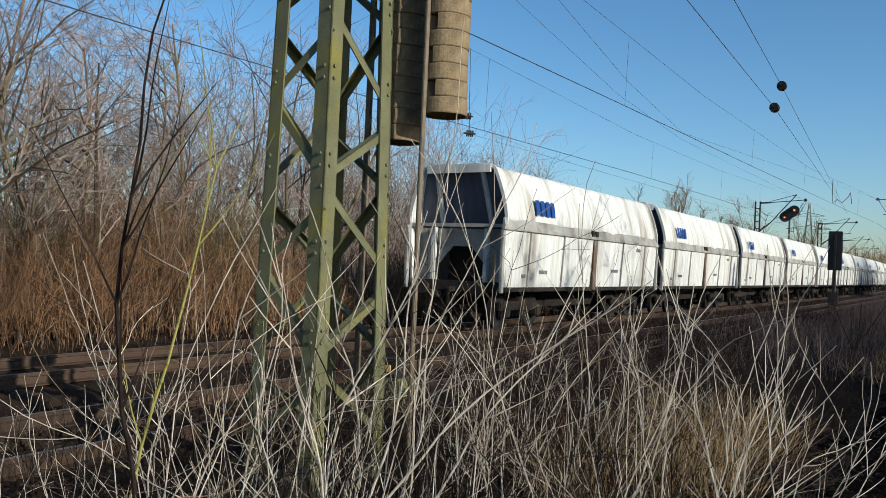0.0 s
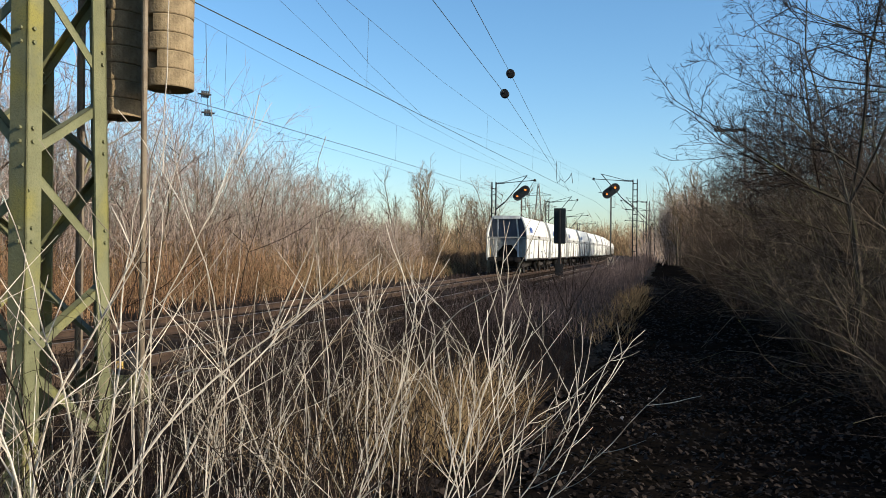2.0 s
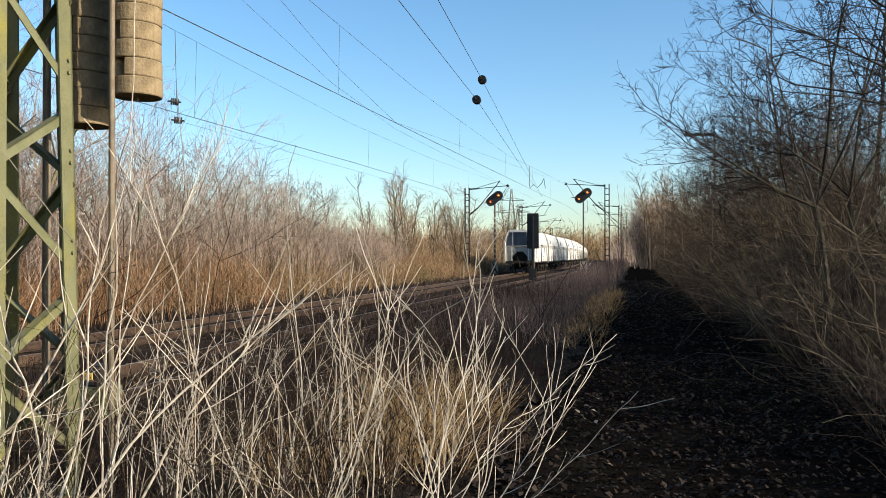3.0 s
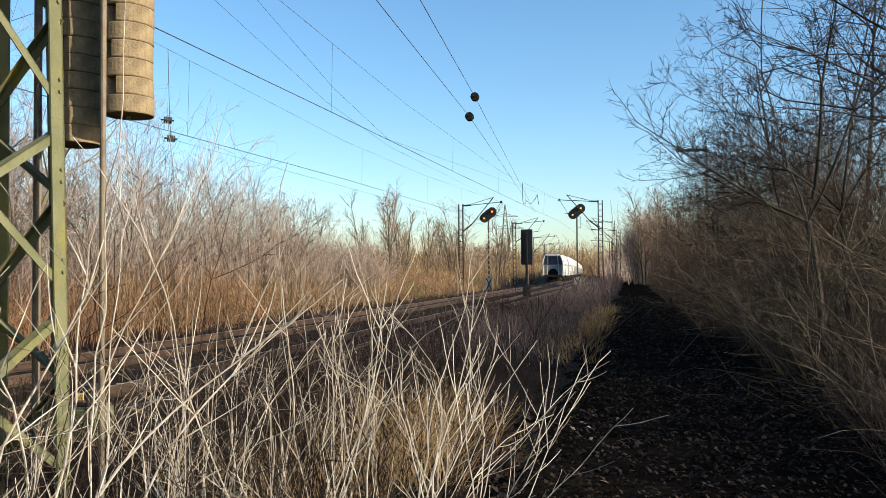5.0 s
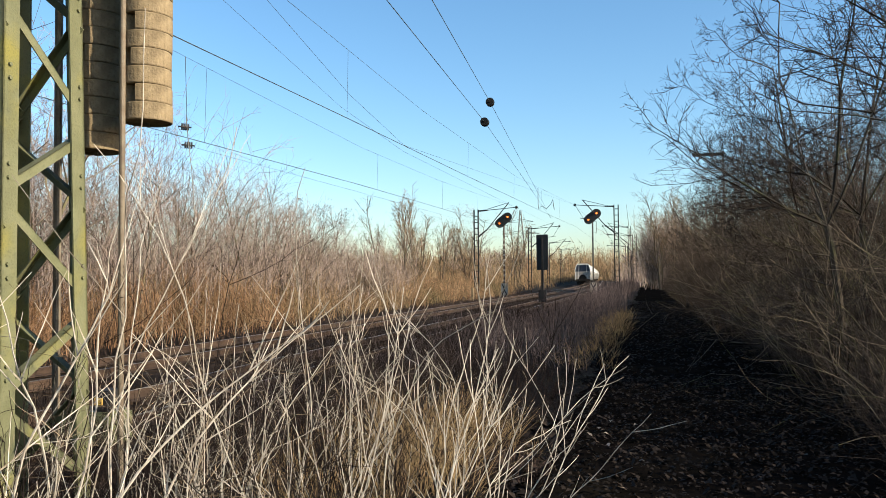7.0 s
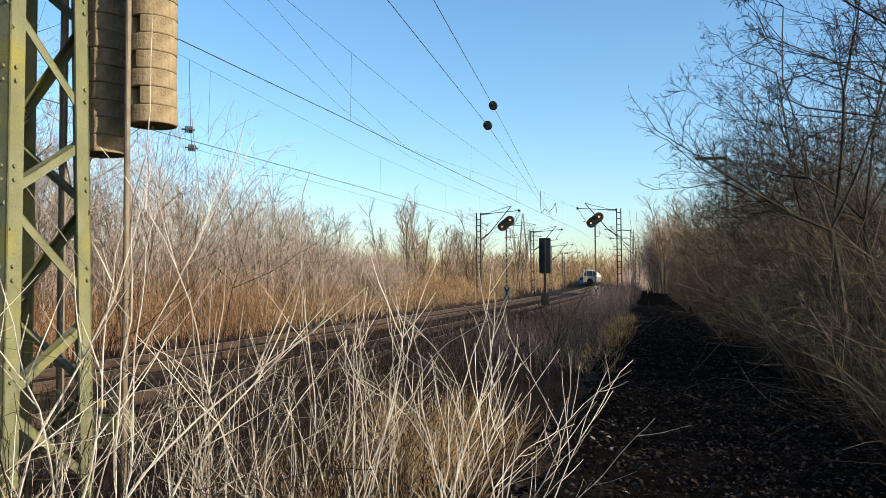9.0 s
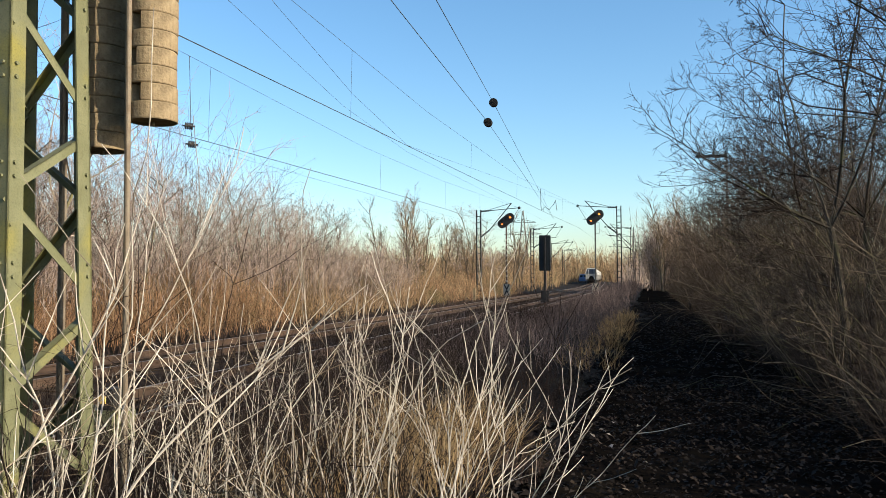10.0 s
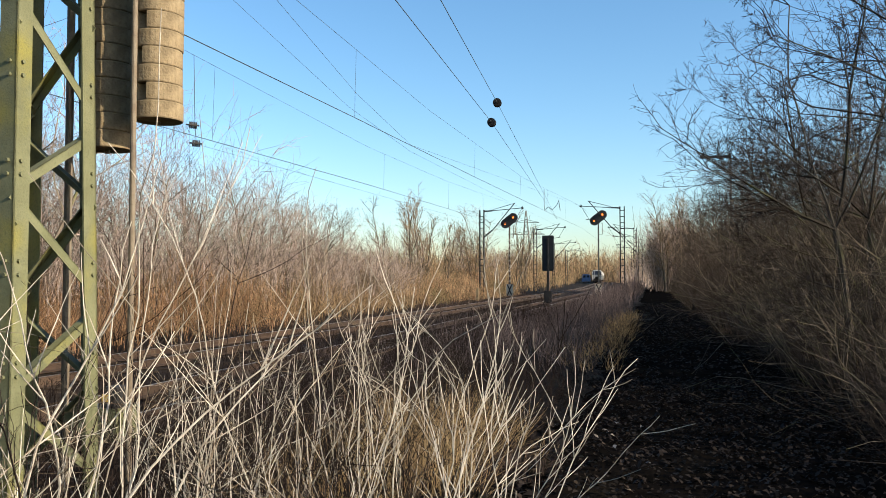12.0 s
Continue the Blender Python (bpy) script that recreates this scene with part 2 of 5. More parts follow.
def hair(rng, base, heading, length, radius, steps=3, wobble=0.10, droop=0.0, tip=0.3):
    """Many thin tapered stems at once: verts, faces, and the stems' own lines."""
    base, d = np.asarray(base, float), np.asarray(heading, float)
    d = d / np.linalg.norm(d, axis=1)[:, None]
    count = len(base)
    length, radius = np.broadcast_to(length, count), np.broadcast_to(radius, count)
    line = [base]
    for _ in range(steps):
        d = d + rng.normal(0, wobble, d.shape) + np.array((0, 0, -droop))
        d /= np.linalg.norm(d, axis=1)[:, None]
        line.append(line[-1] + d * (length / steps)[:, None])
    line = np.stack(line, 1)
    s = np.cross(d, np.array((0.62, 0.31, 0.17)))
    s /= np.linalg.norm(s, axis=1)[:, None] + 1e-9
    u = np.cross(d, s)
    taper = radius[:, None] * np.linspace(1, tip, steps + 1)[None]
    v = np.stack([line + taper[..., None] * (math.cos(a) * s + math.sin(a) * u)[:, None] for a in (0, 2.094, 4.189)], 2)
    i = np.arange(count)[:, None, None] * (steps + 1) * 3 + np.arange(steps)[None, :, None] * 3 + np.arange(3)[None, None]
    j = i - np.arange(3) + (np.arange(3) + 1) % 3
    f = np.stack((i, j, j + 3, i + 3), -1).reshape(-1, 4)
    return v.reshape(-1, 3), f, line


def sprout(rng, line, count, lo=0.15, hi=1.0):
    """Places along given stems from which side twigs spring, with the stems' own direction there."""
    k = rng.integers(0, len(line), count)
    f = rng.uniform(lo, hi, count) * (line.shape[1] - 1) * 0.999
    a = f.astype(int)
    p, q = line[k, a], line[k, a + 1]
    d = q - p
    d /= np.linalg.norm(d, axis=1)[:, None] + 1e-9
    return p + (q - p) * (f - a)[:, None], d


def quads_mesh(name, pieces, mat):
    vs, fs, n = [], [], 0
    for v, f in pieces:
        vs.append(v)
        fs.append(f + n)
        n += len(v)
    v, f = np.concatenate(vs), np.concatenate(fs)
    me = bpy.data.meshes.new(name)
    me.vertices.add(len(v))
    me.vertices.foreach_set("co", v.astype(np.float32).ravel())
    me.loops.add(f.size)
    me.loops.foreach_set("vertex_index", f.astype(np.int32).ravel())
    me.polygons.add(len(f))
    me.polygons.foreach_set("loop_start", np.arange(0, f.size, 4, dtype=np.int32))
    me.polygons.foreach_set("loop_total", np.full(len(f), 4, dtype=np.int32))
    me.materials.append(mat)
    me.update(calc_edges=True)
    return me


def side_heads(rng, d, lo, hi):
    r = np.cross(d, rng.normal(0, 1, d.shape))
    r /= np.linalg.norm(r, axis=1)[:, None] + 1e-9
    a = np.radians(rng.uniform(lo, hi, len(d)))[:, None]
    return d * np.cos(a) + r * np.sin(a)

# ---- ground, path and tracks ----
RAIL_Z = -0.15
NEAR_TRACK, FAR_TRACK = -7.2, -11.2
GAUGE = 1.435


def bend(y):
    """How far the line swings to the side beyond its straight stretch."""
    return -0.0006 * max(0.0, min(y, 155.0) - 115.0) ** 2 - 0.050 * max(0.0, y - 155.0)


def ground_z(x, y):
    """Level path, a soft verge, and the lower shelf on which the tracks lie."""
    k = min(1.0, max(0.0, (-2.6 - x) / 2.4))
    k = k * k * (3 - 2 * k)
    far = min(1.0, max(0.0, (-15.0 - x) / 8.0))
    lumps = 0.05 * noise.noise((x * 0.5, y * 0.5, 0)) + 0.02 * noise.noise((x * 2.1, y * 2.1, 3))
    bank = min(1.0, max(0.0, (x - 2.2) / 2.5))
    return -0.50 * k + 0.35 * far + lumps * (1 if x < 0 else 0.6) + 0.30 * bank


def spread(lo, hi, first, grow):
    out, d, x = [0.0], first, 0.0
    while x < hi:
        x += d
        d *= grow
        out.append(x)
    neg, d, x = [], first, 0.0
    while x > lo:
        x -= d
        d *= grow
        neg.append(x)
    return neg[::-1] + out


def build_ground():
    xs, ys = spread(-2500, 2500, 0.25, 1.07), spread(-2500, 2500, 0.3, 1.06)
    verts = [(x, y + 4, ground_z(x, y + 4)) for y in ys for x in xs]
    n = len(xs)
    faces = [(j * n + i, j * n + i + 1, (j + 1) * n + i + 1, (j + 1) * n + i) for j in range(len(ys) - 1) for i in range(n - 1)]
    me = bpy.data.meshes.new("ground")
    me.from_pydata(verts, [], faces)
    me.materials.append(SOIL_WITH_SHADE)
    me.polygons.foreach_set("use_smooth", [True] * len(me.polygons))
    tagged(new("ground", me), "dark earth with dead weeds beside the railway", "ground", kind="structure")


build_ground()


def build_path():
    bm = bmesh.new()
    ys = [-6 + 0.5 * i for i in range(60)] + [24 + 3 * i for i in range(60)]
    cols = 12
    rows = []
    for y in ys:
        left = -1.0 + 0.22 * noise.noise((y * 0.35, 0, 7))
        right = 2.6 + 0.2 * noise.noise((y * 0.3, 5, 7))
        row = []
        for i in range(cols):
            x = left + (right - left) * i / (cols - 1)
            z = ground_z(x, y) + 0.02 + 0.025 * noise.noise((x * 1.7, y * 1.7, 9)) - (0.03 if i in (0, cols - 1) else 0)
            row.append(bm.verts.new((x, y, z)))
        rows.append(row)
    for a, b in zip(rows, rows[1:]):
        for i in range(cols - 1):
            bm.faces.new((a[i], a[i + 1], b[i + 1], b[i]))
    tagged(part("path", bm, PATH_SOIL_SHADED, smooth=True), "shaded dirt path strewn with dead leaves", "path", kind="structure")


build_path()


def track_bed(cx, name):
    """A ballast bed with sloping shoulders."""
    bm = bmesh.new()
    ys = [-30 + 2 * i for i in range(60)] + [90 + 6 * i for i in range(60)]
    prof = [(-2.5, -0.62), (-1.75, -0.36), (-0.75, -0.34), (0, -0.35), (0.75, -0.34), (1.75, -0.36), (2.5, -0.62)]
    prev = None
    for y in ys:
        row = [bm.verts.new((cx + bend(y) + x, y, z + 0.03 * noise.noise((x * 2, y * 2, cx)))) for x, z in prof]
        if prev:
            for i in range(len(prof) - 1):
                bm.faces.new((prev[i], prev[i + 1], row[i + 1], row[i]))
        prev = row
    return tagged(part(name, bm, BALLAST, smooth=True), "brown stained ballast bed of a railway track", "track bed", kind="structure")


def rail(cx, side):
    prof = [(-0.075, -0.172), (0.075, -0.172), (0.075, -0.158), (0.012, -0.14), (0.010, -0.05), (0.036, -0.04), (0.036, -0.006), (0.026, 0), (-0.026, 0), (-0.036, -0.006), (-0.036, -0.04), (-0.010, -0.05), (-0.012, -0.14), (-0.075, -0.158)]
    bm = bmesh.new()
    ys = [-30, 0, 20, 60, 90] + [90 + 12 * i for i in range(1, 30)]
    prev = None
    for y in ys:
        row = [bm.verts.new((cx + bend(y) + side * (GAUGE / 2 + 0.036) + x, y, RAIL_Z + z)) for x, z in prof]
        if prev:
            for i in range(len(prof)):
                j = (i + 1) % len(prof)
                bm.faces.new((prev[i], prev[j], row[j], row[i]))
        prev = row
    bmesh.ops.recalc_face_normals(bm, faces=bm.faces)
    whole = thing("rail", "rust-brown steel rail fixed on sleepers", "rail", None, "rails of the two tracks")
    part("rail_body", bm, RAIL, whole)
    bm = bmesh.new()
    prev = None
    for y in ys:
        row = [bm.verts.new((cx + bend(y) + side * (GAUGE / 2 + 0.036) + x, y, RAIL_Z + z)) for x, z in ((-0.026, 0), (-0.02, 0.004), (0.02, 0.004), (0.026, 0))]
        if prev:
            for i in range(3):
                bm.faces.new((prev[i], prev[i + 1], row[i + 1], row[i]))
        prev = row
    part("running_surface", bm, RAIL_TOP, whole, "worn brighter top of the rail")
    return whole


def sleepers(cx, bed):
    bm = bmesh.new()
    box(bm, -1.3, 1.3, -0.13, 0.13, -0.16, 0, 0.012)
    me = mesh_of("sleeper", bm, SLEEPER)
    for i in range(150):
        y = -4 + 0.63 * i
        ob = part("sleeper", me, SLEEPER, bed)
        ob.matrix_basis = pose(cx + bend(y), y, RAIL_Z - 0.178, 0, 0, random.uniform(-0.8, 0.8))
        tagged(ob)
    for s in (-1, 1):
        rail(cx, s)


for centre, bed_name in ((NEAR_TRACK, "track_bed_near"), (FAR_TRACK, "track_bed_far")):
    sleepers(centre, track_bed(centre, bed_name))

# ---- the train ----
WAGON_PITCH = 12.5
WAGONS = 17
REAR_AT_START, SPEED = 17.1, 20.0
SIDE = [(1.46, 2.74), (1.47, 2.95), (1.43, 3.18), (1.34, 3.50), (1.23, 3.82), (1.11, 4.10), (1.03, 4.20), (0.92, 4.24)]


def build_wagon():
    w = thing("hopper_wagon", "white self-discharging hopper wagon, grimy, with a rounded roof", "railway wagon", group="wagons of the train")
    length = 11.9
    # rounded upper hopper
    bm = bmesh.new()
    prof = [(-x, z) for x, z in SIDE] + SIDE[::-1]
    stations = [0.22, 0.6, 2, 3.4, 4.6, 5.2, 5.75, 6.15, 6.7, 7.3, 8.5, 10, 11.3, 11.68]
    prev = None
    for i, y in enumerate(stations):
        swell = 0.025 * math.sin(i * 2.3) + (0.03 if i in (5, 7) else -0.02 if i == 6 else 0)
        row = [bm.verts.new((x + (swell if x > 0 else -swell) * (0.3 if z > 4.1 else 1), y, z)) for x, z in prof]
        if prev:
            for k in range(len(prof) - 1):
                bm.faces.new((prev[k], prev[k + 1], row[k + 1], row[k]))
        prev = row
    bmesh.ops.recalc_face_normals(bm, faces=bm.faces)
    body = part("upper_body", bm, WHITE_PAINT, w, smooth=True)
    md = body.modifiers.new("plate", "SOLIDIFY")
    md.thickness = 0.05
    # roof rims
    for y in (0.20, 11.70):
        bm = bmesh.new()
        pts = [Vector((x * 1.012, y, z + 0.012)) for x, z in prof]
        for a, b in zip(pts, pts[1:]):
            bar(bm, a, b, 0.09, 0.05, (0, 1, 0))
        bar(bm, pts[7] + Vector((-0.05, -0.02 if y < 1 else 0.02, -0.09)), pts[8] + Vector((0.05, -0.02 if y < 1 else 0.02, -0.09)), 0.20, 0.08, (0, 1, 0))
        part("roof_rim", bm, WHITE_PAINT, w)
    # end walls, leaning inward towards the foot
    for sgn, y0 in ((1, 0.22), (-1, 11.68)):
        bm = bmesh.new()
        out = [(-x * 0.985, z) for x, z in reversed(SIDE)] + [(x * 0.985, z) for x, z in SIDE]
        vs = [bm.verts.new((x, y0 + sgn * (0.04 + 0.55 * (4.2 - z) / 1.5), z)) for x, z in out]
        vb = [bm.verts.new((x, y0 + sgn * (0.10 + 0.55 * (4.2 - z) / 1.5), z)) for x, z in out]
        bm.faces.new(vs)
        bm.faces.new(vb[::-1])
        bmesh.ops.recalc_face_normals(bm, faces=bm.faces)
        part("end_wall", bm, GREY_SHADE_PAINT, w, "grey end wall with its shade set into the colour")
        for x in (-0.72, 0.72):
            bm = bmesh.new()
            bar(bm, (x * 1.06, y0 + sgn * 0.52, 2.76), (x * 0.98, y0 + sgn * 0.03, 4.10), 0.10, 0.12, (0, 1, 0))
            part("end_rib", bm, WHITE_PAINT, w)
        # lower end
        for x0, x1 in ((-1.42, -0.78), (0.78, 1.42)):
            bm = bmesh.new()
            box(bm, x0, x1, y0 + sgn * 0.30, y0 + sgn * 0.36, 1.25, 2.62, 0.01)
            part("end_panel", bm, LEDGE_PAINT, w)
        bm = bmesh.new()
        box(bm, -0.78, 0.78, y0 + sgn * 0.30, y0 + sgn * 0.36, 2.15, 2.62, 0.01)
        bar(bm, (-0.80, y0 + sgn * 0.33, 1.75), (-0.40, y0 + sgn * 0.33, 2.2), 0.06, 0.22, (0, 0, 1))
        bar(bm, (0.80, y0 + sgn * 0.33, 1.75), (0.40, y0 + sgn * 0.33, 2.2), 0.06, 0.22, (0, 0, 1))
        part("end_panel", bm, LEDGE_PAINT, w)
        # Flat dark panel set back in the opening, standing for its inner shade.
        bm = bmesh.new()
        box(bm, -0.80, 0.80, y0 + sgn * 0.9, y0 + sgn * 0.96, 1.0, 2.62)
        part("dark_opening_panel", bm, UNDERFRAME, w, "dark panel standing for the shaded opening under the hopper")
        for x in (-1.40, -0.82, 0.82, 1.40):
            bm = bmesh.new()
            box(bm, x - 0.05, x + 0.05, y0 + sgn * 0.10, y0 + sgn * 0.26, 1.22, 2.64, 0.008)
            part("end_post", bm, WHITE_PAINT, w)
        bm = bmesh.new()
        bar(bm, (-1.5, y0 + sgn * 0.03, 2.70), (1.5, y0 + sgn * 0.03, 2.70), 0.08, 0.09, (0, 0, 1))
        part("end_rail", bm, LEDGE_PAINT, w)
        bm = bmesh.new()
        box(bm, -1.40, 1.40, y0 - 0.02, y0 + 0.14, 0.98, 1.24, 0.015)
        beam = part("buffer_beam", bm, UNDERFRAME, w)
        for x in (-0.875, 0.875):
            bm = bmesh.new()
            rod(bm, (x, y0, 1.06), (x, y0 - sgn * 0.30, 1.06), 0.10, n=12)
            rod(bm, (x, y0 - sgn * 0.28, 1.06), (x, y0 - sgn * 0.33, 1.06), 0.22, 0.20, n=16)
            part("buffer", bm, UNDERFRAME, beam)
        bm = bmesh.new()
        bar(bm, (0, y0, 1.04), (0, y0 - sgn * 0.30, 1.0), 0.09, 0.12)
        bar(bm, (0, y0 - sgn * 0.28, 1.02), (0, y0 - sgn * 0.30, 0.62), 0.06, 0.05, (0, 1, 0))
        part("coupling_hook", bm, UNDERFRAME, beam)
        for x in (-1.22, 1.22):
            bm = bmesh.new()
            rod(bm, (x, y0 - sgn * 0.06, 1.2), (x, y0 - sgn * 0.06, 2.0), 0.018, n=6)
            part("handrail", bm, YELLOW, w)
    # walkway ledge with its bulb-edged rail
    for s in (-1, 1):
        bm = bmesh.new()
        box(bm, s * 1.50 - 0.05, s * 1.50 + 0.05, 0.02, 11.88, 2.60, 2.68, 0.01)
        part("side_rail", bm, LEDGE_PAINT, w)
        bm = bmesh.new()
        prism(bm, [(s * 1.44, 2.68), (s * 1.53, 2.68), (s * 1.47, 2.90), (s * 1.44, 2.90)], 0.1, 11.8)
        part("walkway_ledge", bm, LEDGE_PAINT, w, "soot-grey ledge under the hopper")
        for y in (5.55, 5.85):
            bm = bmesh.new()
            box(bm, s * 1.50 - 0.06, s * 1.50 + 0.06, y, y + 0.18, 2.69, 2.86, 0.01)
            part("latch_box", bm, UNDERFRAME, w)
        # discharge doors
        for y0, y1 in ((0.18, 1.5), (1.54, 3.6), (3.64, 5.75), (6.15, 8.26), (8.30, 10.4), (10.44, 11.72)):
            bm = bmesh.new()
            prism(bm, [(s * 1.36, 1.12), (s * 1.42, 1.12), (s * 1.50, 2.58), (s * 1.44, 2.58)], y0, y1)
            part("side_door", bm, WHITE_PAINT, w)
        for y in (1.52, 3.62, 8.28, 10.42):
            bm = bmesh.new()
            bar(bm, (s * 1.44, y, 1.12), (s * 1.52, y, 2.58), 0.05, 0.03, (0, 1, 0))
            part("door_rib", bm, LEDGE_PAINT, w)
        bm = bmesh.new()
        box(bm, s * 1.45 - 0.05, s * 1.45 + 0.05, 5.83, 6.07, 1.05, 2.58, 0.01)
        part("mid_post", bm, RUSTY_STEEL, w, "rust-brown post between the doors")
        for y in (0.08, 11.82):
            bm = bmesh.new()
            box(bm, s * 1.47 - 0.04, s * 1.47 + 0.04, y - 0.05, y + 0.07, 1.0, 2.60, 0.01)
            part("corner_post", bm, LEDGE_PAINT, w)
        bm = bmesh.new()
        box(bm, s * 1.38 - 0.04, s * 1.38 + 0.06, 0.1, 11.8, 1.02, 1.14, 0.01)
        part("sole_bar", bm, UNDERFRAME, w)
        # markings: plain blue blocks and small plates
        for i in range(4):
            bm = bmesh.new()
            y = 1.85 + 0.31 * i
            pts = [(1.475, 3.08), (1.455, 3.29), (1.40, 3.50)]
            pts = [(x + 0.015, z) for x, z in pts]
            prev = None
            for x, z in pts:
                row = [bm.verts.new((s * x, y + 0.03 * (z - 3.08), z)), bm.verts.new((s * x, y + 0.22, z))]
                if prev:
                    bm.faces.new((prev[0], prev[1], row[1], row[0]))
                prev = row
            ob = part("logo_block", bm, BLUE, w, "plain blue block of a painted logo")
            md = ob.modifiers.new("plate", "SOLIDIFY")
            md.thickness = 0.006
        for y, z, wd in ((1.2, 1.38, 0.22), (2.2, 1.5, 0.5), (7.4, 1.6, 0.6), (9.6, 2.35, 0.4)):
            bm = bmesh.new()
            x = 1.43 + 0.085 * (z - 1.2) / 1.4
            box(bm, s * x - 0.008, s * x + 0.008, y, y + wd, z, z + 0.10)
            part("marking_plate", bm, MARK_GREY, w)
    # underframe and bogies
    bm = bmesh.new()
    box(bm, -0.55, 0.55, 0.4, 11.5, 0.86, 1.2, 0.02)
    prism(bm, [(-0.9, 1.5), (0.9, 1.5), (0.5, 0.5), (-0.5, 0.5)], 3.9, 8.0)
    part("underframe", bm, UNDERFRAME, w)
    for cy in (2.05, 9.85):
        bm = bmesh.new()
        for s in (-1, 1):
            box(bm, s * 1.0 - 0.07, s * 1.0 + 0.07, cy - 1.25, cy + 1.25, 0.50, 0.74, 0.03)
            for dy in (-0.9, 0.9):
                box(bm, s * 1.0 - 0.12, s * 1.0 + 0.12, cy + dy - 0.16, cy + dy + 0.16, 0.32, 0.62, 0.03)
        box(bm, -1.0, 1.0, cy - 0.2, cy + 0.2, 0.55, 0.85, 0.03)
        bogie = part("bogie", bm, UNDERFRAME, w)
        for dy in (-0.9, 0.9):
            bm = bmesh.new()
            for s in (-1, 1):
                rod(bm, (s * 0.70, cy + dy, 0.46), (s * 0.835, cy + dy, 0.46), 0.46, n=24)
            rod(bm, (-0.8, cy + dy, 0.46), (0.8, cy + dy, 0.46), 0.08, n=10)
            part("wheelset", bm, DARK_STEEL, bogie)
    return w


WAGON_LIST = [build_wagon()]
for number in range(1, WAGONS):
    WAGON_LIST.append(copy_thing(WAGON_LIST[0], Matrix.Identity(4)))


def wagon_pose(number, t):
    y = REAR_AT_START + SPEED * t + number * WAGON_PITCH
    x0, x1 = bend(y), bend(y + 11.9)
    return pose(FAR_TRACK + x0, y, RAIL_Z, 0, 0, -math.degrees(math.atan2(x1 - x0, 11.9)))

# ---- lattice tension mast with its counterweights ----
def angle_bar(bm, a, b, w, t, u, v):
    """An L-section from a to b: two flanges, along u and along v."""
    a, b, u, v = Vector(a), Vector(b), Vector(u).normalized(), Vector(v).normalized()
    for p, q in ((u, v), (v, u)):
        vs = []
        for e in (a, b):
            vs += [bm.verts.new(e), bm.verts.new(e + p * w), bm.verts.new(e + p * w + q * t), bm.verts.new(e + q * t)]
        for f in ((0, 1, 2, 3), (7, 6, 5, 4), (0, 4, 5, 1), (1, 5, 6, 2), (2, 6, 7, 3), (3, 7, 4, 0)):
            bm.faces.new([vs[i] for i in f])
    bmesh.ops.recalc_face_normals(bm, faces=bm.faces)


def build_tension_mast():
    cx, cy, hx, hy, top = -4.325, 4.635, 0.30, 0.378, 9.0
    mast = thing("lattice_mast", "olive green painted steel lattice mast with mossy braces", "mast", pose(cx, cy, 0))

    def leg(sx, sy, z):
        k = 1.15 - 0.048 * z
        return Vector((sx * hx * k, sy * hy * k, z))

    bolt_bm = bmesh.new()
    rod(bolt_bm, (0, 0, -0.010), (0, 0, 0.010), 0.014, n=6)
    bolt_mesh = mesh_of("bolt", bolt_bm, GREEN_STEEL)
    for sx in (-1, 1):
        for sy in (-1, 1):
            bm = bmesh.new()
            angle_bar(bm, leg(sx, sy, -0.6), leg(sx, sy, top), 0.135, 0.014, (-sx, 0, 0), (0, -sy, 0))
            member = part("leg", bm, GREEN_STEEL, mast)
            if sx < 0 < sy:
                continue
            for z in [0.3 + 0.66 * i for i in range(8)]:
                for dz in (0, 0.09):
                    p = leg(sx, sy, z + dz)
                    part("bolt", bolt_mesh, None, member, at=Matrix.Translation(p + Vector((sx * 0.007, -sy * 0.05, 0))) @ pose(0, 0, 0, 0, 90, 0))
                    part("bolt", bolt_mesh, None, member, at=Matrix.Translation(p + Vector((-sx * 0.05, sy * 0.007, 0))) @ pose(0, 0, 0, 90, 0, 0))
    # zigzag lacing on all four faces
    nodes = [0.85 + 1.34 * i for i in range(-1, 6)]
    for face, (a, b) in enumerate((((1, -1), (1, 1)), ((-1, -1), (1, -1)), ((-1, 1), (-1, -1)), ((1, 1), (-1, 1)))):
        shift = (0, 0.67, 0.67, 0)[face]
        for z in nodes:
            z += shift
            for z0, z1 in ((z, z - 0.66), (z + 0.02, z + 0.50)):
                p, q = leg(*a, z0), leg(*b, z1)
                n = Vector((1, 0, 0)) if a[0] == b[0] == 1 else Vector((-1, 0, 0)) if a[0] == b[0] else Vector((0, a[1], 0))
                d = (q - p).normalized()
                p, q = p + d * 0.03 - n * 0.018, q - d * 0.03 - n * 0.018
                bm = bmesh.new()
                side = d.cross(n)
                angle_bar(bm, p, q, 0.065, 0.008, side, -n)
                part("brace", bm, GREEN_STEEL, mast)
    bm = bmesh.new()
    box(bm, -0.75, 0.75, -0.75, 0.75, -0.9, -0.30, 0.03)
    part("footing", bm, CONCRETE, mast)
    return mast


build_tension_mast()


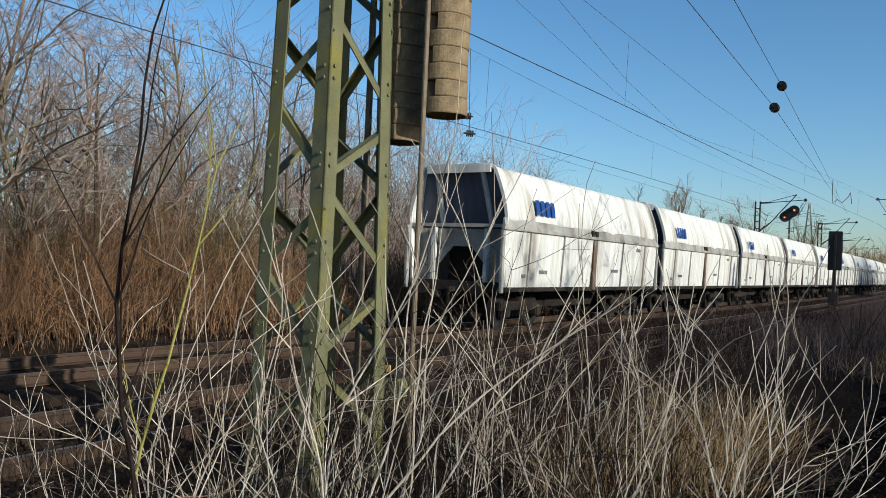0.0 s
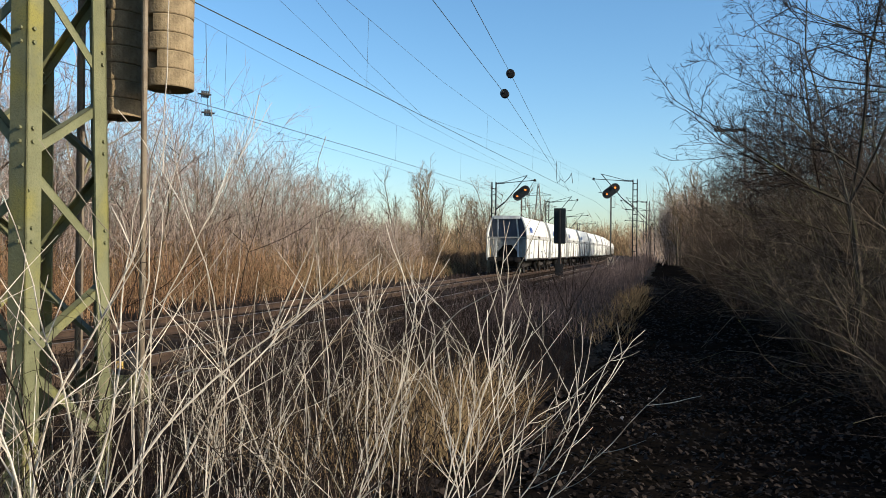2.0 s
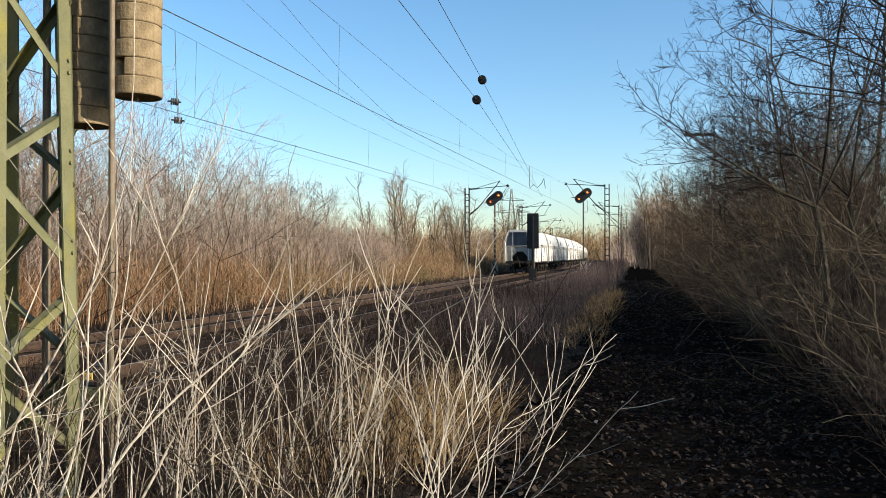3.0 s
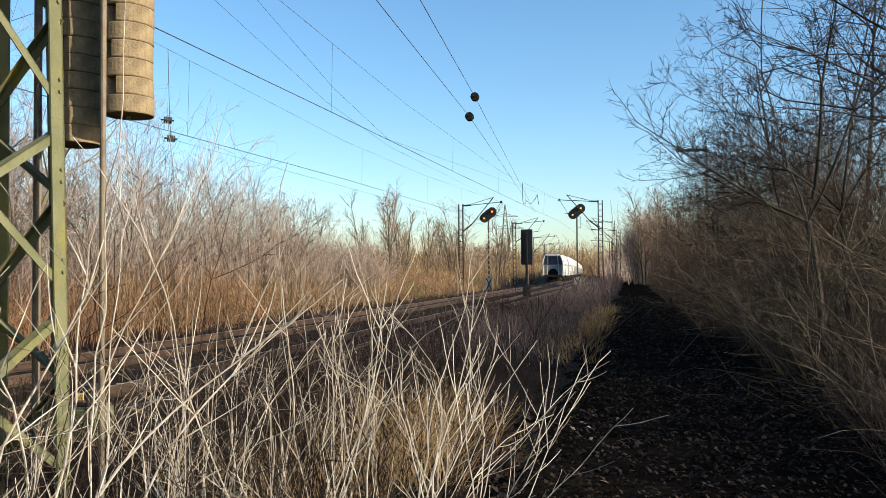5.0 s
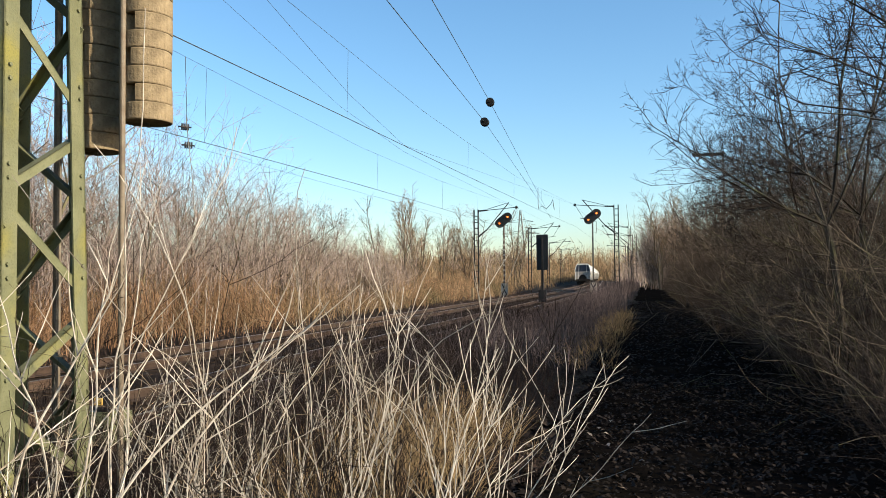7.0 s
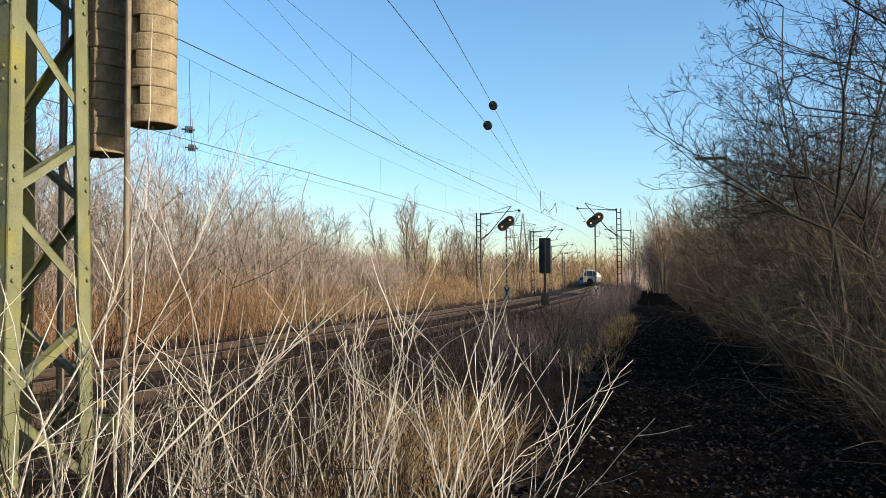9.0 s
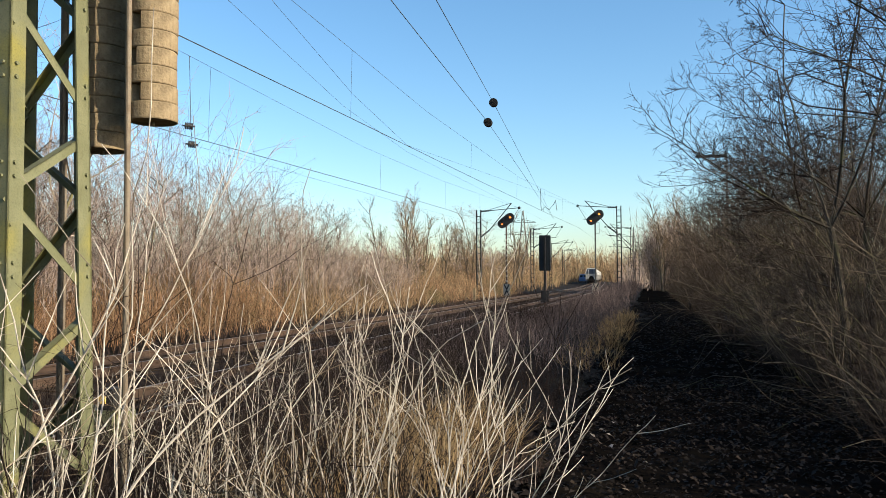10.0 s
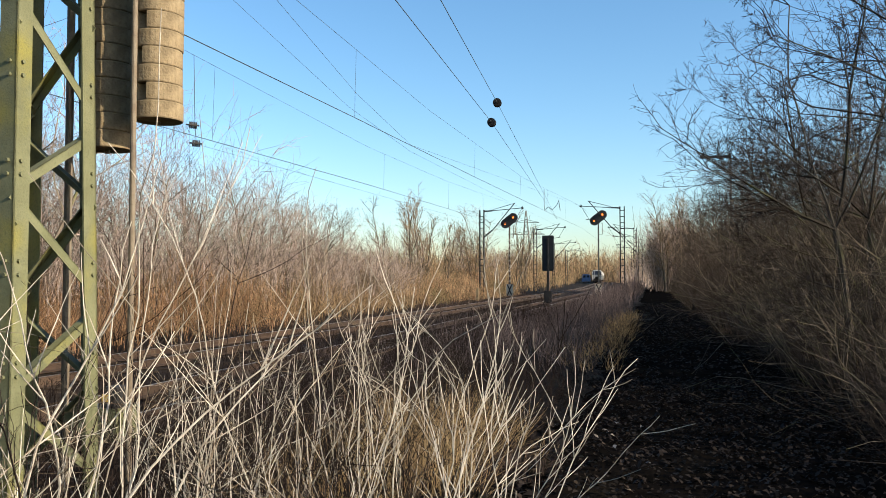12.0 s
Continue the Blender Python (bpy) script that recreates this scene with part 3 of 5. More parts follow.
def weight_stack(x, y, z, count, radius):
    """Round slotted concrete discs hung on a rod, every other one turned."""
    st = thing("counterweight_stack", "stack of weathered round concrete counterweights hanging on a rod", "counterweight", pose(x, y, z), "counterweights of the mast")
    h = 0.135
    bm = bmesh.new()
    rod(bm, (0, 0, -0.03), (0, 0, count * h + 2.0), 0.018, n=8)
    part("hanger_rod", bm, PIPE, st)
    meshes = []
    for slot in (0, 1):
        bm = bmesh.new()
        n = 36
        lo, hi = [], []
        for i in range(n):
            a = i * 2 * math.pi / n
            r = radius * (1 if i else 1)
            if slot and i in (0, 1):
                r = radius * 0.35
            lo.append((r * math.cos(a), r * math.sin(a)))
        rings = []
        for k, zz in ((0.975, 0.0), (1.0, 0.008), (1.0, h - 0.014), (0.975, h - 0.004)):
            rings.append([bm.verts.new((px * k, py * k, zz)) for px, py in lo])
        bm.faces.new(rings[0][::-1])
        bm.faces.new(rings[-1])
        for r0, r1 in zip(rings, rings[1:]):
            for i in range(n):
                j = (i + 1) % n
                bm.faces.new((r0[i], r0[j], r1[j], r1[i]))
        meshes.append(mesh_of("weight_disc", bm, CONCRETE))
    for i in range(count):
        ob = part("weight_disc", meshes[i % 2], CONCRETE, st)
        ob.matrix_basis = pose(random.uniform(-0.004, 0.004), random.uniform(-0.004, 0.004), i * h, 0, 0, -112 + random.uniform(-3, 3) + (8 if i % 4 == 1 else 0))
    return st


STACK_NEAR = weight_stack(-3.66, 5.27, 2.80, 24, 0.183)
STACK_FAR = weight_stack(-4.155, 5.334, 2.61, 24, 0.19)


def build_guide_rods():
    for x, y, r in ((-3.73, 5.07, 0.022), (-4.42, 5.22, 0.030)):
        bm = bmesh.new()
        rod(bm, (0, 0, -0.6), (0, 0, 8.6), r, n=12)
        rod(bm, (0, 0, 4.4), (0, 0, 4.46), r * 1.35, n=12)
        ob = part("guide_rod", bm, PIPE, smooth=False, at=pose(x, y, 0))
        tagged(ob, "brown weathered steel guide rod beside the counterweights", "rod", "guide rods of the mast")


build_guide_rods()

# ---- overhead line, signals and what stands along the tracks ----
def lattice_pole(top, foot, w, d, mat, parent, name="pole"):
    """Two flat uprights with rungs between them."""
    bm = bmesh.new()
    for s in (-1, 1):
        box(bm, s * w / 2 - 0.05, s * w / 2 + 0.05, -d / 2, d / 2, foot, top)
    part(name, bm, mat, parent)
    z = foot + 0.4
    while z < top - 0.1:
        bm = bmesh.new()
        box(bm, -w / 2, w / 2, -d / 2 + 0.02, d / 2 - 0.02, z, z + 0.07)
        part("rung", bm, mat, parent)
        z += 0.62


def insulator(a, b, parent, r=0.09, sheds=5, own=False):
    a, b = Vector(a), Vector(b)
    bm = bmesh.new()
    rod(bm, a, b, r * 0.4, n=8)
    for i in range(sheds):
        p, q = a.lerp(b, (i + 0.25) / sheds), a.lerp(b, (i + 0.8) / sheds)
        rod(bm, p, q, r, r * 0.8, n=12)
    return part("insulator", bm, PORCELAIN, parent)


def catenary_mast(x, y, top, s, reach=3.9, w=0.42):
    """A lattice pole with its hinged bracket; s: to which side the bracket points."""
    m = thing("catenary_mast", "dark steel lattice catenary mast with a bracket arm", "mast", pose(x, y, 0), "catenary masts")
    lattice_pole(top, -0.7, w, 0.22, DARK_STEEL, m)
    e = s * w / 2
    for name, a, b, r in (
        ("top_tube", (e + s * 0.9, 0, top - 0.1), (e + s * reach, 0, top + 0.12), 0.035),
        ("strut", (e + s * 0.9, 0, top - 2.05), (e + s * (reach - 0.75), 0, top + 0.62), 0.045),
        ("stay", (e + s * 0.9, 0, top + 0.0), (e + s * (reach - 0.8), 0, top + 0.6), 0.025),
        ("steady_arm", (e + s * 1.9, 0, top - 1.45), (e + s * (reach - 0.5), 0, top - 1.25), 0.03),
        ("hanger", (e + s * reach, 0, top + 0.12), (e + s * (reach - 0.9), 0, top - 1.4), 0.02),
    ):
        bm = bmesh.new()
        rod(bm, a, b, r, n=8)
        part(name, bm, DARK_STEEL, m)
    insulator((e, 0, top - 0.15), (e + s * 0.9, 0, top - 0.1), m, 0.11)
    insulator((e, 0, top - 2.75), (e + s * 0.9, 0, top - 2.05), m, 0.11)
    insulator((e + s * (reach - 0.06), 0, top + 0.22), (e + s * (reach + 0.10), 0, top + 0.02), m, 0.14, 3)
    return m


catenary_mast(-16.64, 78.15, 8.46, 1)
catenary_mast(-2.93, 81.77, 8.83, -1)
catenary_mast(-15.8, 110.0, 8.5, 1)
catenary_mast(-2.6, 128.0, 9.5, -1)
catenary_mast(-1.9, 131.0, 8.3, -1, w=0.6)
catenary_mast(-18.2, 151.0, 8.2, 1)
catenary_mast(-4.3, 178.0, 8.3, -1)
catenary_mast(-20.5, 196.0, 8.3, 1)


def wire(name, points, r, label, group="overhead wires"):
    st = Strands()
    st.tube(points, r, r, 5)
    return tagged(new(name, st.mesh(name, WIRE)), label, "wire", group)


def build_wires():
    # contact wires rise gently towards the masts ahead
    near_c = [(-7.2, -20, 5.25), (-7.2, 11, 5.48), (-7.2, 18.4, 5.62), (-7.2, 32.3, 5.84), (-7.15, 61.7, 6.36), (-6.95, 81.8, 6.7), (-7.0, 130, 6.6)]
    near_m = [(-7.2, -20, 8.3), (-7.2, 15.1, 7.45), (-7.2, 18.8, 7.37), (-7.2, 25.4, 7.22), (-7.15, 45, 7.35), (-6.95, 81.8, 8.9), (-7.0, 130, 8.6)]
    far_c = [(-11.2, -20, 4.9), (-11.2, 15.4, 5.16), (-11.2, 30.2, 5.40), (-11.3, 43, 5.55), (-12.4, 78.2, 6.1), (-11.7, 112, 6.2)]
    far_m = [(-11.2, -20, 8.6), (-11.2, 15.4, 7.3), (-11.2, 30.2, 6.95), (-11.3, 43, 7.1), (-12.6, 78.2, 8.6), (-11.7, 112, 8.3)]
    for pts, nm in ((near_c, "contact_wire"), (far_c, "contact_wire"), (near_m, "messenger_wire"), (far_m, "messenger_wire")):
        wire(nm, pts, 0.010 if nm == "contact_wire" else 0.005, "thin dark overhead wire above the track")

    def height(line, y):
        for p, q in zip(line, line[1:]):
            if p[1] <= y <= q[1]:
                f = (y - p[1]) / (q[1] - p[1])
                return p[0] + (q[0] - p[0]) * f, p[2] + (q[2] - p[2]) * f
        return line[-1][0], line[-1][2]

    for lo, hi in ((near_c, near_m), (far_c, far_m)):
        for y in (7.5, 18.5, 32.3, 44, 55.5, 67):
            (x0, z0), (x1, z1) = height(lo, y), height(hi, y)
            wire("dropper", [(x0, y, z0 + 0.01), (x1, y + 0.1, z1)], 0.004, "thin dropper holding the contact wire", "droppers")
    # wires led aside to their anchor behind the place, each with an insulator
    a1, a2 = [(-9.1, 78.1, 7.4), (-5.85, 29.28, 7.49), (-4.67, 14.1, 6.87), (-3.2, -5, 6.1)], [(-9.1, 78.1, 7.45), (-5.64, 29.31, 8.24), (-3.84, 14.3, 6.87), (-1.5, -5, 5.2)]
    for line in (a1, a2):
        wire("anchor_wire", line, 0.009, "dark anchored overhead wire crossing the sky")
        p = Vector(line[1])
        d = (Vector(line[2]) - p).normalized()
        bm = bmesh.new()
        rod(bm, -d * 0.2, d * 0.2, 0.03, n=8)
        for k in (-0.12, -0.04, 0.04, 0.12):
            rod(bm, d * (k - 0.03), d * (k + 0.03), 0.165, 0.15, n=16)
        tagged(part("line_insulator", bm, PORCELAIN, at=pose(*p)), "round dark glazed insulator in an overhead wire", "insulator", "line insulators")
    for x, y, z in ((-11.2, 17.6, 5.46), (-11.2, 17.75, 5.02)):
        bm = bmesh.new()
        d = Vector((0.85, 0.53, -0.05)).normalized()
        rod(bm, -d * 0.17, d * 0.15, 0.022, n=8)
        for k in (-0.075, -0.025, 0.025, 0.075):
            rod(bm, d * (k - 0.023), d * (k + 0.019), 0.096, 0.080, n=14)
        tagged(part("line_insulator", bm, PORCELAIN, at=pose(x, y, z)), "ribbed dark insulator in an overhead wire", "insulator", "line insulators")
    wire("insulator_link", [(-11.2, 17.6, 7.25), (-11.2, 17.68, 5.46), (-11.2, 17.75, 5.02)], 0.008, "thin wire linking two insulators", "droppers")
    wire("feeder_wire", [(-11.25, 17.75, 5.02), (-11.5, 40, 5.25), (-12.6, 78, 5.8)], 0.005, "thin dark overhead wire above the track")
    # two lines strung above the far track on their own
    wire("feeder_wire", [(-10.2, -10, 12.2), (-10.2, 17.7, 8.64), (-10.2, 25.6, 7.57), (-10.2, 32.9, 7.13), (-12.6, 78.15, 8.55)], 0.005, "thin dark overhead wire above the track")
    wire("feeder_wire", [(-8.5, -10, 12.6), (-8.5, 16.8, 8.14), (-8.5, 22, 7.1), (-8.5, 27.5, 6.45), (-7.0, 81.8, 8.93)], 0.005, "thin dark overhead wire above the track")
    # loose loop of cable hanging between the wires
    loop = [(-8.2, 62, 8.6), (-8.2, 62, 7.3), (-8.15, 62, 6.9), (-7.9, 62.2, 7.2), (-7.6, 62.3, 6.95), (-7.25, 62.4, 7.35), (-7.1, 62.4, 7.7), (-7.0, 62.5, 6.9)]
    wire("cable_loop", loop, 0.025, "dark loop of cable hanging between overhead wires")


build_wires()


def distant_signal(x, y, head_z, mast_mat, label):
    """A distant signal: slanting black head with two amber lights, slim mast, crossed plate at the foot."""
    s = thing("distant_signal", label, "railway signal", pose(x, y, 0, 0, 0, 4), "distant signals")
    bm = bmesh.new()
    box(bm, -0.08, 0.08, -0.08, 0.08, -0.6, head_z - 0.5, 0.01)
    part("mast", bm, mast_mat, s)
    for z in [0.6 + 0.55 * i for i in range(10)]:
        bm = bmesh.new()
        box(bm, -0.085, 0.085, -0.09, -0.07, z, z + 0.2)
        part("mast_band", bm, SIGN_WHITE if mast_mat is RUSTY_STEEL else STEEL, s)
    bm = bmesh.new()
    for zz in (head_z - 0.55, head_z - 1.75):
        rod(bm, (0, 0, zz), (0.42, 0, zz), 0.025, n=6)
    rod(bm, (0.42, 0, head_z - 0.55), (0.42, 0, head_z - 1.75), 0.025, n=6)
    part("ladder_hoop", bm, STEEL, s)
    bm = bmesh.new()
    n, pts = 10, []
    for c, a0 in ((0.52, 0), (-0.52, 180)):
        for i in range(n + 1):
            a = radians(a0 - 90 + 180 * i / n)
            pts.append((c + 0.50 * math.cos(a), 0.50 * math.sin(a)))
    tilt = radians(38)
    pts = [(px * math.cos(tilt) - pz * math.sin(tilt), head_z + px * math.sin(tilt) + pz * math.cos(tilt)) for px, pz in pts]
    prism(bm, pts, -0.32, -0.10)
    head = part("signal_head", bm, BLACK, s)
    for c in (-0.55, 0.55):
        px, pz = c * math.cos(tilt), head_z + c * math.sin(tilt)
        bm = bmesh.new()
        rod(bm, (px, -0.33, pz), (px, -0.36, pz), 0.10, n=16)
        part("amber_lamp", bm, AMBER, head, "lit amber lamp")
        bm = bmesh.new()
        for i in range(9):
            a0, a1 = radians(-10 + 200 * i / 9), radians(-10 + 200 * (i + 1) / 9)
            q = [bm.verts.new((px + 0.19 * math.cos(a), yy, pz + 0.19 * math.sin(a))) for a in (a0, a1) for yy in (-0.32, -0.62)]
            bm.faces.new((q[0], q[1], q[3], q[2]))
        hood = part("lamp_hood", bm, BLACK, head)
        md = hood.modifiers.new("plate", "SOLIDIFY")
        md.thickness = 0.015
    # crossed plate
    bm = bmesh.new()
    box(bm, -0.36, 0.36, -0.14, -0.11, -0.35, 0.95, 0.005)
    plate = part("crossed_plate", bm, SIGN_WHITE, s, "white plate with two black wedges")
    for up in (1, -1):
        bm = bmesh.new()
        vs = [bm.verts.new((px, -0.146, 0.30 + up * pz)) for px, pz in ((-0.34, 0.63), (-0.22, 0.63), (0, 0.22), (0.22, 0.63), (0.34, 0.63), (0.05, 0.0), (-0.05, 0.0))]
        bm.faces.new(vs)
        mark = part("wedge", bm, BLACK, plate)
        md = mark.modifiers.new("plate", "SOLIDIFY")
        md.thickness = 0.004
    return s


distant_signal(-14.85, 84.0, 7.73, RUSTY_STEEL, "railway distant signal with slanting head on a red and white mast")
distant_signal(-5.6, 86.4, 8.04, STEEL, "railway distant signal with two amber lights on a grey mast")


def back_of_signal():
    s = thing("signal_board", "back of a tall black light signal on a slim post", "railway signal", pose(-5.1, 40.0, 0))
    bm = bmesh.new()
    box(bm, -0.29, 0.29, -0.10, 0.10, 1.95, 3.74, 0.02)
    part("board", bm, BLACK, s)
    bm = bmesh.new()
    box(bm, -0.05, 0.05, -0.17, -0.10, 0.4, 3.62, 0.01)
    part("mount_rail", bm, DARK_STEEL, s)
    bm = bmesh.new()
    box(bm, -0.07, 0.07, -0.07, 0.07, -0.7, 1.96, 0.01)
    part("post", bm, RUSTY_STEEL, s)
    bm = bmesh.new()
    box(bm, -0.20, 0.20, -0.22, -0.08, 0.35, 0.95, 0.02)
    part("cable_box", bm, DARK_STEEL, s)


back_of_signal()


def pylon():
    p = thing("transmission_pylon", "distant grey lattice transmission pylon", "pylon", pose(-61.7, 397, 0))
    top = 35.5
    for sx in (-1, 1):
        for sy in (-1, 1):
            bm = bmesh.new()
            bar(bm, (sx * 3.2, sy * 3.2, -1), (sx * 0.25, sy * 0.25, top), 0.22, 0.22)
            part("leg", bm, STEEL, p)
    for i in range(12):
        z0, z1 = i * 2.9, (i + 1) * 2.9
        k0, k1 = 3.2 - 2.95 * z0 / top, 3.2 - 2.95 * z1 / top
        bm = bmesh.new()
        for a, b in (((-1, -1), (1, -1)), ((1, -1), (-1, -1)), ((1, -1), (1, 1)), ((1, 1), (1, -1))):
            bar(bm, (a[0] * k0, a[1] * k0, z0), (b[0] * k1, b[1] * k1, z1), 0.14, 0.14)
        part("lacing", bm, STEEL, p)
    for z, r in ((23.5, 9.5), (29.5, 6.5)):
        bm = bmesh.new()
        for s in (-1, 1):
            bar(bm, (0, 0, z), (s * r, 0, z), 0.22, 0.22)
            bar(bm, (0, 0, z + 1.6), (s * r, 0, z + 0.1), 0.18, 0.18)
        part("crossarm", bm, STEEL, p)


pylon()


def yard_lamp():
    s = thing("street_lamp", "slim dark street lamp with a flat head among trees", "street lamp", pose(3.85, 42.2, 0))
    bm = bmesh.new()
    rod(bm, (0, 0, -0.4), (0, 0, 7.9), 0.07, 0.05, n=10)
    part("pole", bm, DARK_STEEL, s)
    bm = bmesh.new()
    box(bm, -1.5, 0.05, -0.12, 0.12, 7.68, 7.80, 0.03)
    part("lamp_head", bm, DARK_STEEL, s)


yard_lamp()

for px, py in ((-15.0, 68.5), (-14.6, 84.0)):
    bm = bmesh.new()
    box(bm, -0.12, 0.12, -0.10, 0.10, -0.7, 0.62, 0.03)
    box(bm, -0.10, 0.10, -0.08, 0.08, 0.60, 0.68, 0.03)
    tagged(part("marker_post", bm, CONCRETE, at=pose(px, py, 0)), "short pale concrete marker post beside the track", "post", "marker posts")


def track_box():
    s = thing("track_magnet", "small olive steel box beside the rail", "track equipment", pose(-6.1, 7.9, -0.5))
    bm = bmesh.new()
    box(bm, -0.45, 0.30, -0.20, 0.20, 0.25, 0.62, 0.03)
    part("housing", bm, GREEN_STEEL, s)
    bm = bmesh.new()
    box(bm, 0.02, 0.24, -0.17, 0.10, 0.62, 0.86, 0.02)
    part("terminal_box", bm, DARK_STEEL, s)
    bm = bmesh.new()
    box(bm, 0.06, 0.16, -0.185, -0.17, 0.70, 0.78)
    part("lid_plate", bm, YELLOW, s)
    bm = bmesh.new()
    box(bm, -0.35, -0.25, -0.15, 0.15, -0.1, 0.25)
    box(bm, 0.10, 0.20, -0.15, 0.15, -0.1, 0.25)
    part("bracket", bm, RUSTY_STEEL, s)


track_box()

def trolley():
    """A blue works vehicle standing beside the far bend."""
    s = thing("works_vehicle", "small blue works vehicle standing beside the far track", "rail vehicle", pose(-21.0, 262, -0.3, 0, 0, 3))
    bm = bmesh.new()
    box(bm, -1.35, 1.35, -2.6, 2.6, 0.7, 1.7, 0.06)
    part("body", bm, VEHICLE_BLUE, s)
    bm = bmesh.new()
    prism(bm, [(-1.25, 1.7), (1.25, 1.7), (1.12, 2.95), (0.9, 3.1), (-0.9, 3.1), (-1.12, 2.95)], -1.4, 1.6)
    cab = part("cab", bm, VEHICLE_BLUE, s)
    for x in (-0.55, 0.55):
        bm = bmesh.new()
        box(bm, x - 0.4, x + 0.4, -1.43, -1.39, 2.0, 2.7, 0.01)
        part("window", bm, BLACK, cab, "dark cab window")
    for y in (-1.7, 1.7):
        for x in (-0.75, 0.75):
            bm = bmesh.new()
            rod(bm, (x - 0.08, y, 0.45), (x + 0.08, y, 0.45), 0.45, n=20)
            part("wheel", bm, DARK_STEEL, s)


trolley()

# ---- trees and shrubs ----
def grow(rng, wood, twigs, start, heading, length, radius, level, spec, low=0.2, slim=0.0045):
    """A branch and all that springs from it. spec: children, reach, angle and lift for each level."""
    kids, reach, angle, lift = spec[level]
    last = level == len(spec) - 1
    steps = 6 if level == 0 else 4 if level == 1 else 2 if level < 4 else 1
    pts, _ = wander(rng, start, heading, length, steps, (0.06, 0.13, 0.18, 0.22, 0.25)[level], lift)
    (wood if level < 2 else twigs).tube(pts, radius, radius * (0.25 if level < 2 else 0.35), 6 if level == 0 else 4 if level == 1 else 3)
    if last:
        return
    for i in range(kids):
        f = rng.uniform(low if level == 0 else 0.2, 1.0)
        k = min(int(f * steps), steps - 1)
        p = pts[k] + (pts[k + 1] - pts[k]) * (f * steps - k)
        d = (pts[k + 1] - pts[k]) / (np.linalg.norm(pts[k + 1] - pts[k]) + 1e-9)
        side = np.cross(d, rng.normal(0, 1, 3))
        side /= np.linalg.norm(side) + 1e-9
        a = radians(rng.uniform(*angle))
        grow(rng, wood, twigs, p, d * math.cos(a) + side * math.sin(a), length * reach * rng.uniform(0.6, 1.2) * (1.15 - 0.55 * f),
             max(radius * (0.55 - 0.25 * f), slim), level + 1, spec, low, slim)


def tree_meshes(seed, height, spec, stems=1, lean=0.08, thick=0.011, wood_mat=None, twig_mat=None, low=0.2):
    rng = np.random.default_rng(seed)
    wood, twigs = Strands(), Strands()
    for s in range(stems):
        h = (rng.normal(0, lean), rng.normal(0, lean), 1)
        a = rng.uniform(0, 2 * math.pi)
        o = (0.25 * math.cos(a), 0.25 * math.sin(a), -0.15) if stems > 1 else (0, 0, -0.15)
        grow(rng, wood, twigs, o, h, height * (1 if s == 0 else rng.uniform(0.6, 1.0)), height * thick, 0, spec, low)
    return wood.mesh("trunk", wood_mat), twigs.mesh("crown", twig_mat)


def plant(name, meshes, x, y, turn, scale, label, category, group, names=("trunk", "crown")):
    t = thing(name, label, category, pose(x, y, ground_z(x, y), 0, 0, turn), group)
    t.scale = (scale, scale, scale)
    for n, me in zip(names, meshes):
        part(n, me, None, t)
    return t


OPEN_TREE = [[(n, 0.50, (28, 62), 0.02), (m, 0.50, (25, 60), 0.05), (5, 0.55, (22, 55), 0.05), (3, 0.75, (20, 60), 0.03), (0, 0, (0, 0), 0.02)] for n, m in ((13, 7), (9, 6), (7, 6))]
WALL_TREE = [(15, 0.52, (40, 90), 0.02), (7, 0.52, (30, 75), 0.03), (6, 0.55, (30, 70), 0.03), (3, 0.7, (30, 70), 0.02), (0, 0, (0, 0), 0.0)]
WALL_FAR = [(12, 0.50, (40, 90), 0.02), (6, 0.52, (30, 75), 0.03), (5, 0.55, (30, 70), 0.03), (3, 0.7, (30, 70), 0.02), (0, 0, (0, 0), 0.0)]
SLIM_TREE = [(14, 0.30, (18, 42), 0.03), (6, 0.55, (20, 50), 0.05), (4, 0.6, (20, 50), 0.04), (0, 0, (0, 0), 0.02)]
rng_place = np.random.default_rng(5)

LEFT_KINDS = [tree_meshes(11 + i, 7.5, OPEN_TREE[i % 3], 1 + i % 3, 0.12, 0.010, BARK, TWIG_LILAC) for i in range(4)]
SLIM_KINDS = [tree_meshes(31 + i, 9.0, SLIM_TREE, 3, 0.08, 0.009, BARK, TWIG_OCHRE) for i in range(2)]
RIGHT_KINDS = [tree_meshes(41 + i, 6.5, WALL_TREE, 1, 0.12, 0.009, BARK_SHADED, TWIG_SHADED, 0.06) for i in range(4)]
RIGHT_FAR = [tree_meshes(51 + i, 6.5, WALL_FAR, 1, 0.12, 0.009, BARK_SHADED, TWIG_BROWN_SHADED, 0.06) for i in range(4)]
LEFT_LABEL = "bare grey-brown winter tree in a thicket beyond the tracks"
for i in range(36):
    y = -4 + i * 1.75 + rng_place.uniform(-1.2, 1.2)
    x = -17.5 - rng_place.uniform(0, 9)
    near = max(0.0, min(1.0, (16 - y) / 8))
    s = rng_place.uniform(0.72, 1.0) * (0.95 + 0.5 * near)
    if 48 < y < 60:
        s *= 0.6
    plant("bare_tree", LEFT_KINDS[i % 4], x, y, rng_place.uniform(0, 360), s, LEFT_LABEL, "tree", "trees beyond the tracks")
for i in range(14):
    y = -2 + i * 1.5 + rng_place.uniform(-0.8, 0.8)
    x = -16.2 - rng_place.uniform(0, 5)
    plant("bare_tree", LEFT_KINDS[(i + 1) % 4], x, y, rng_place.uniform(0, 360), rng_place.uniform(0.9, 1.35), LEFT_LABEL, "tree", "trees beyond the tracks")
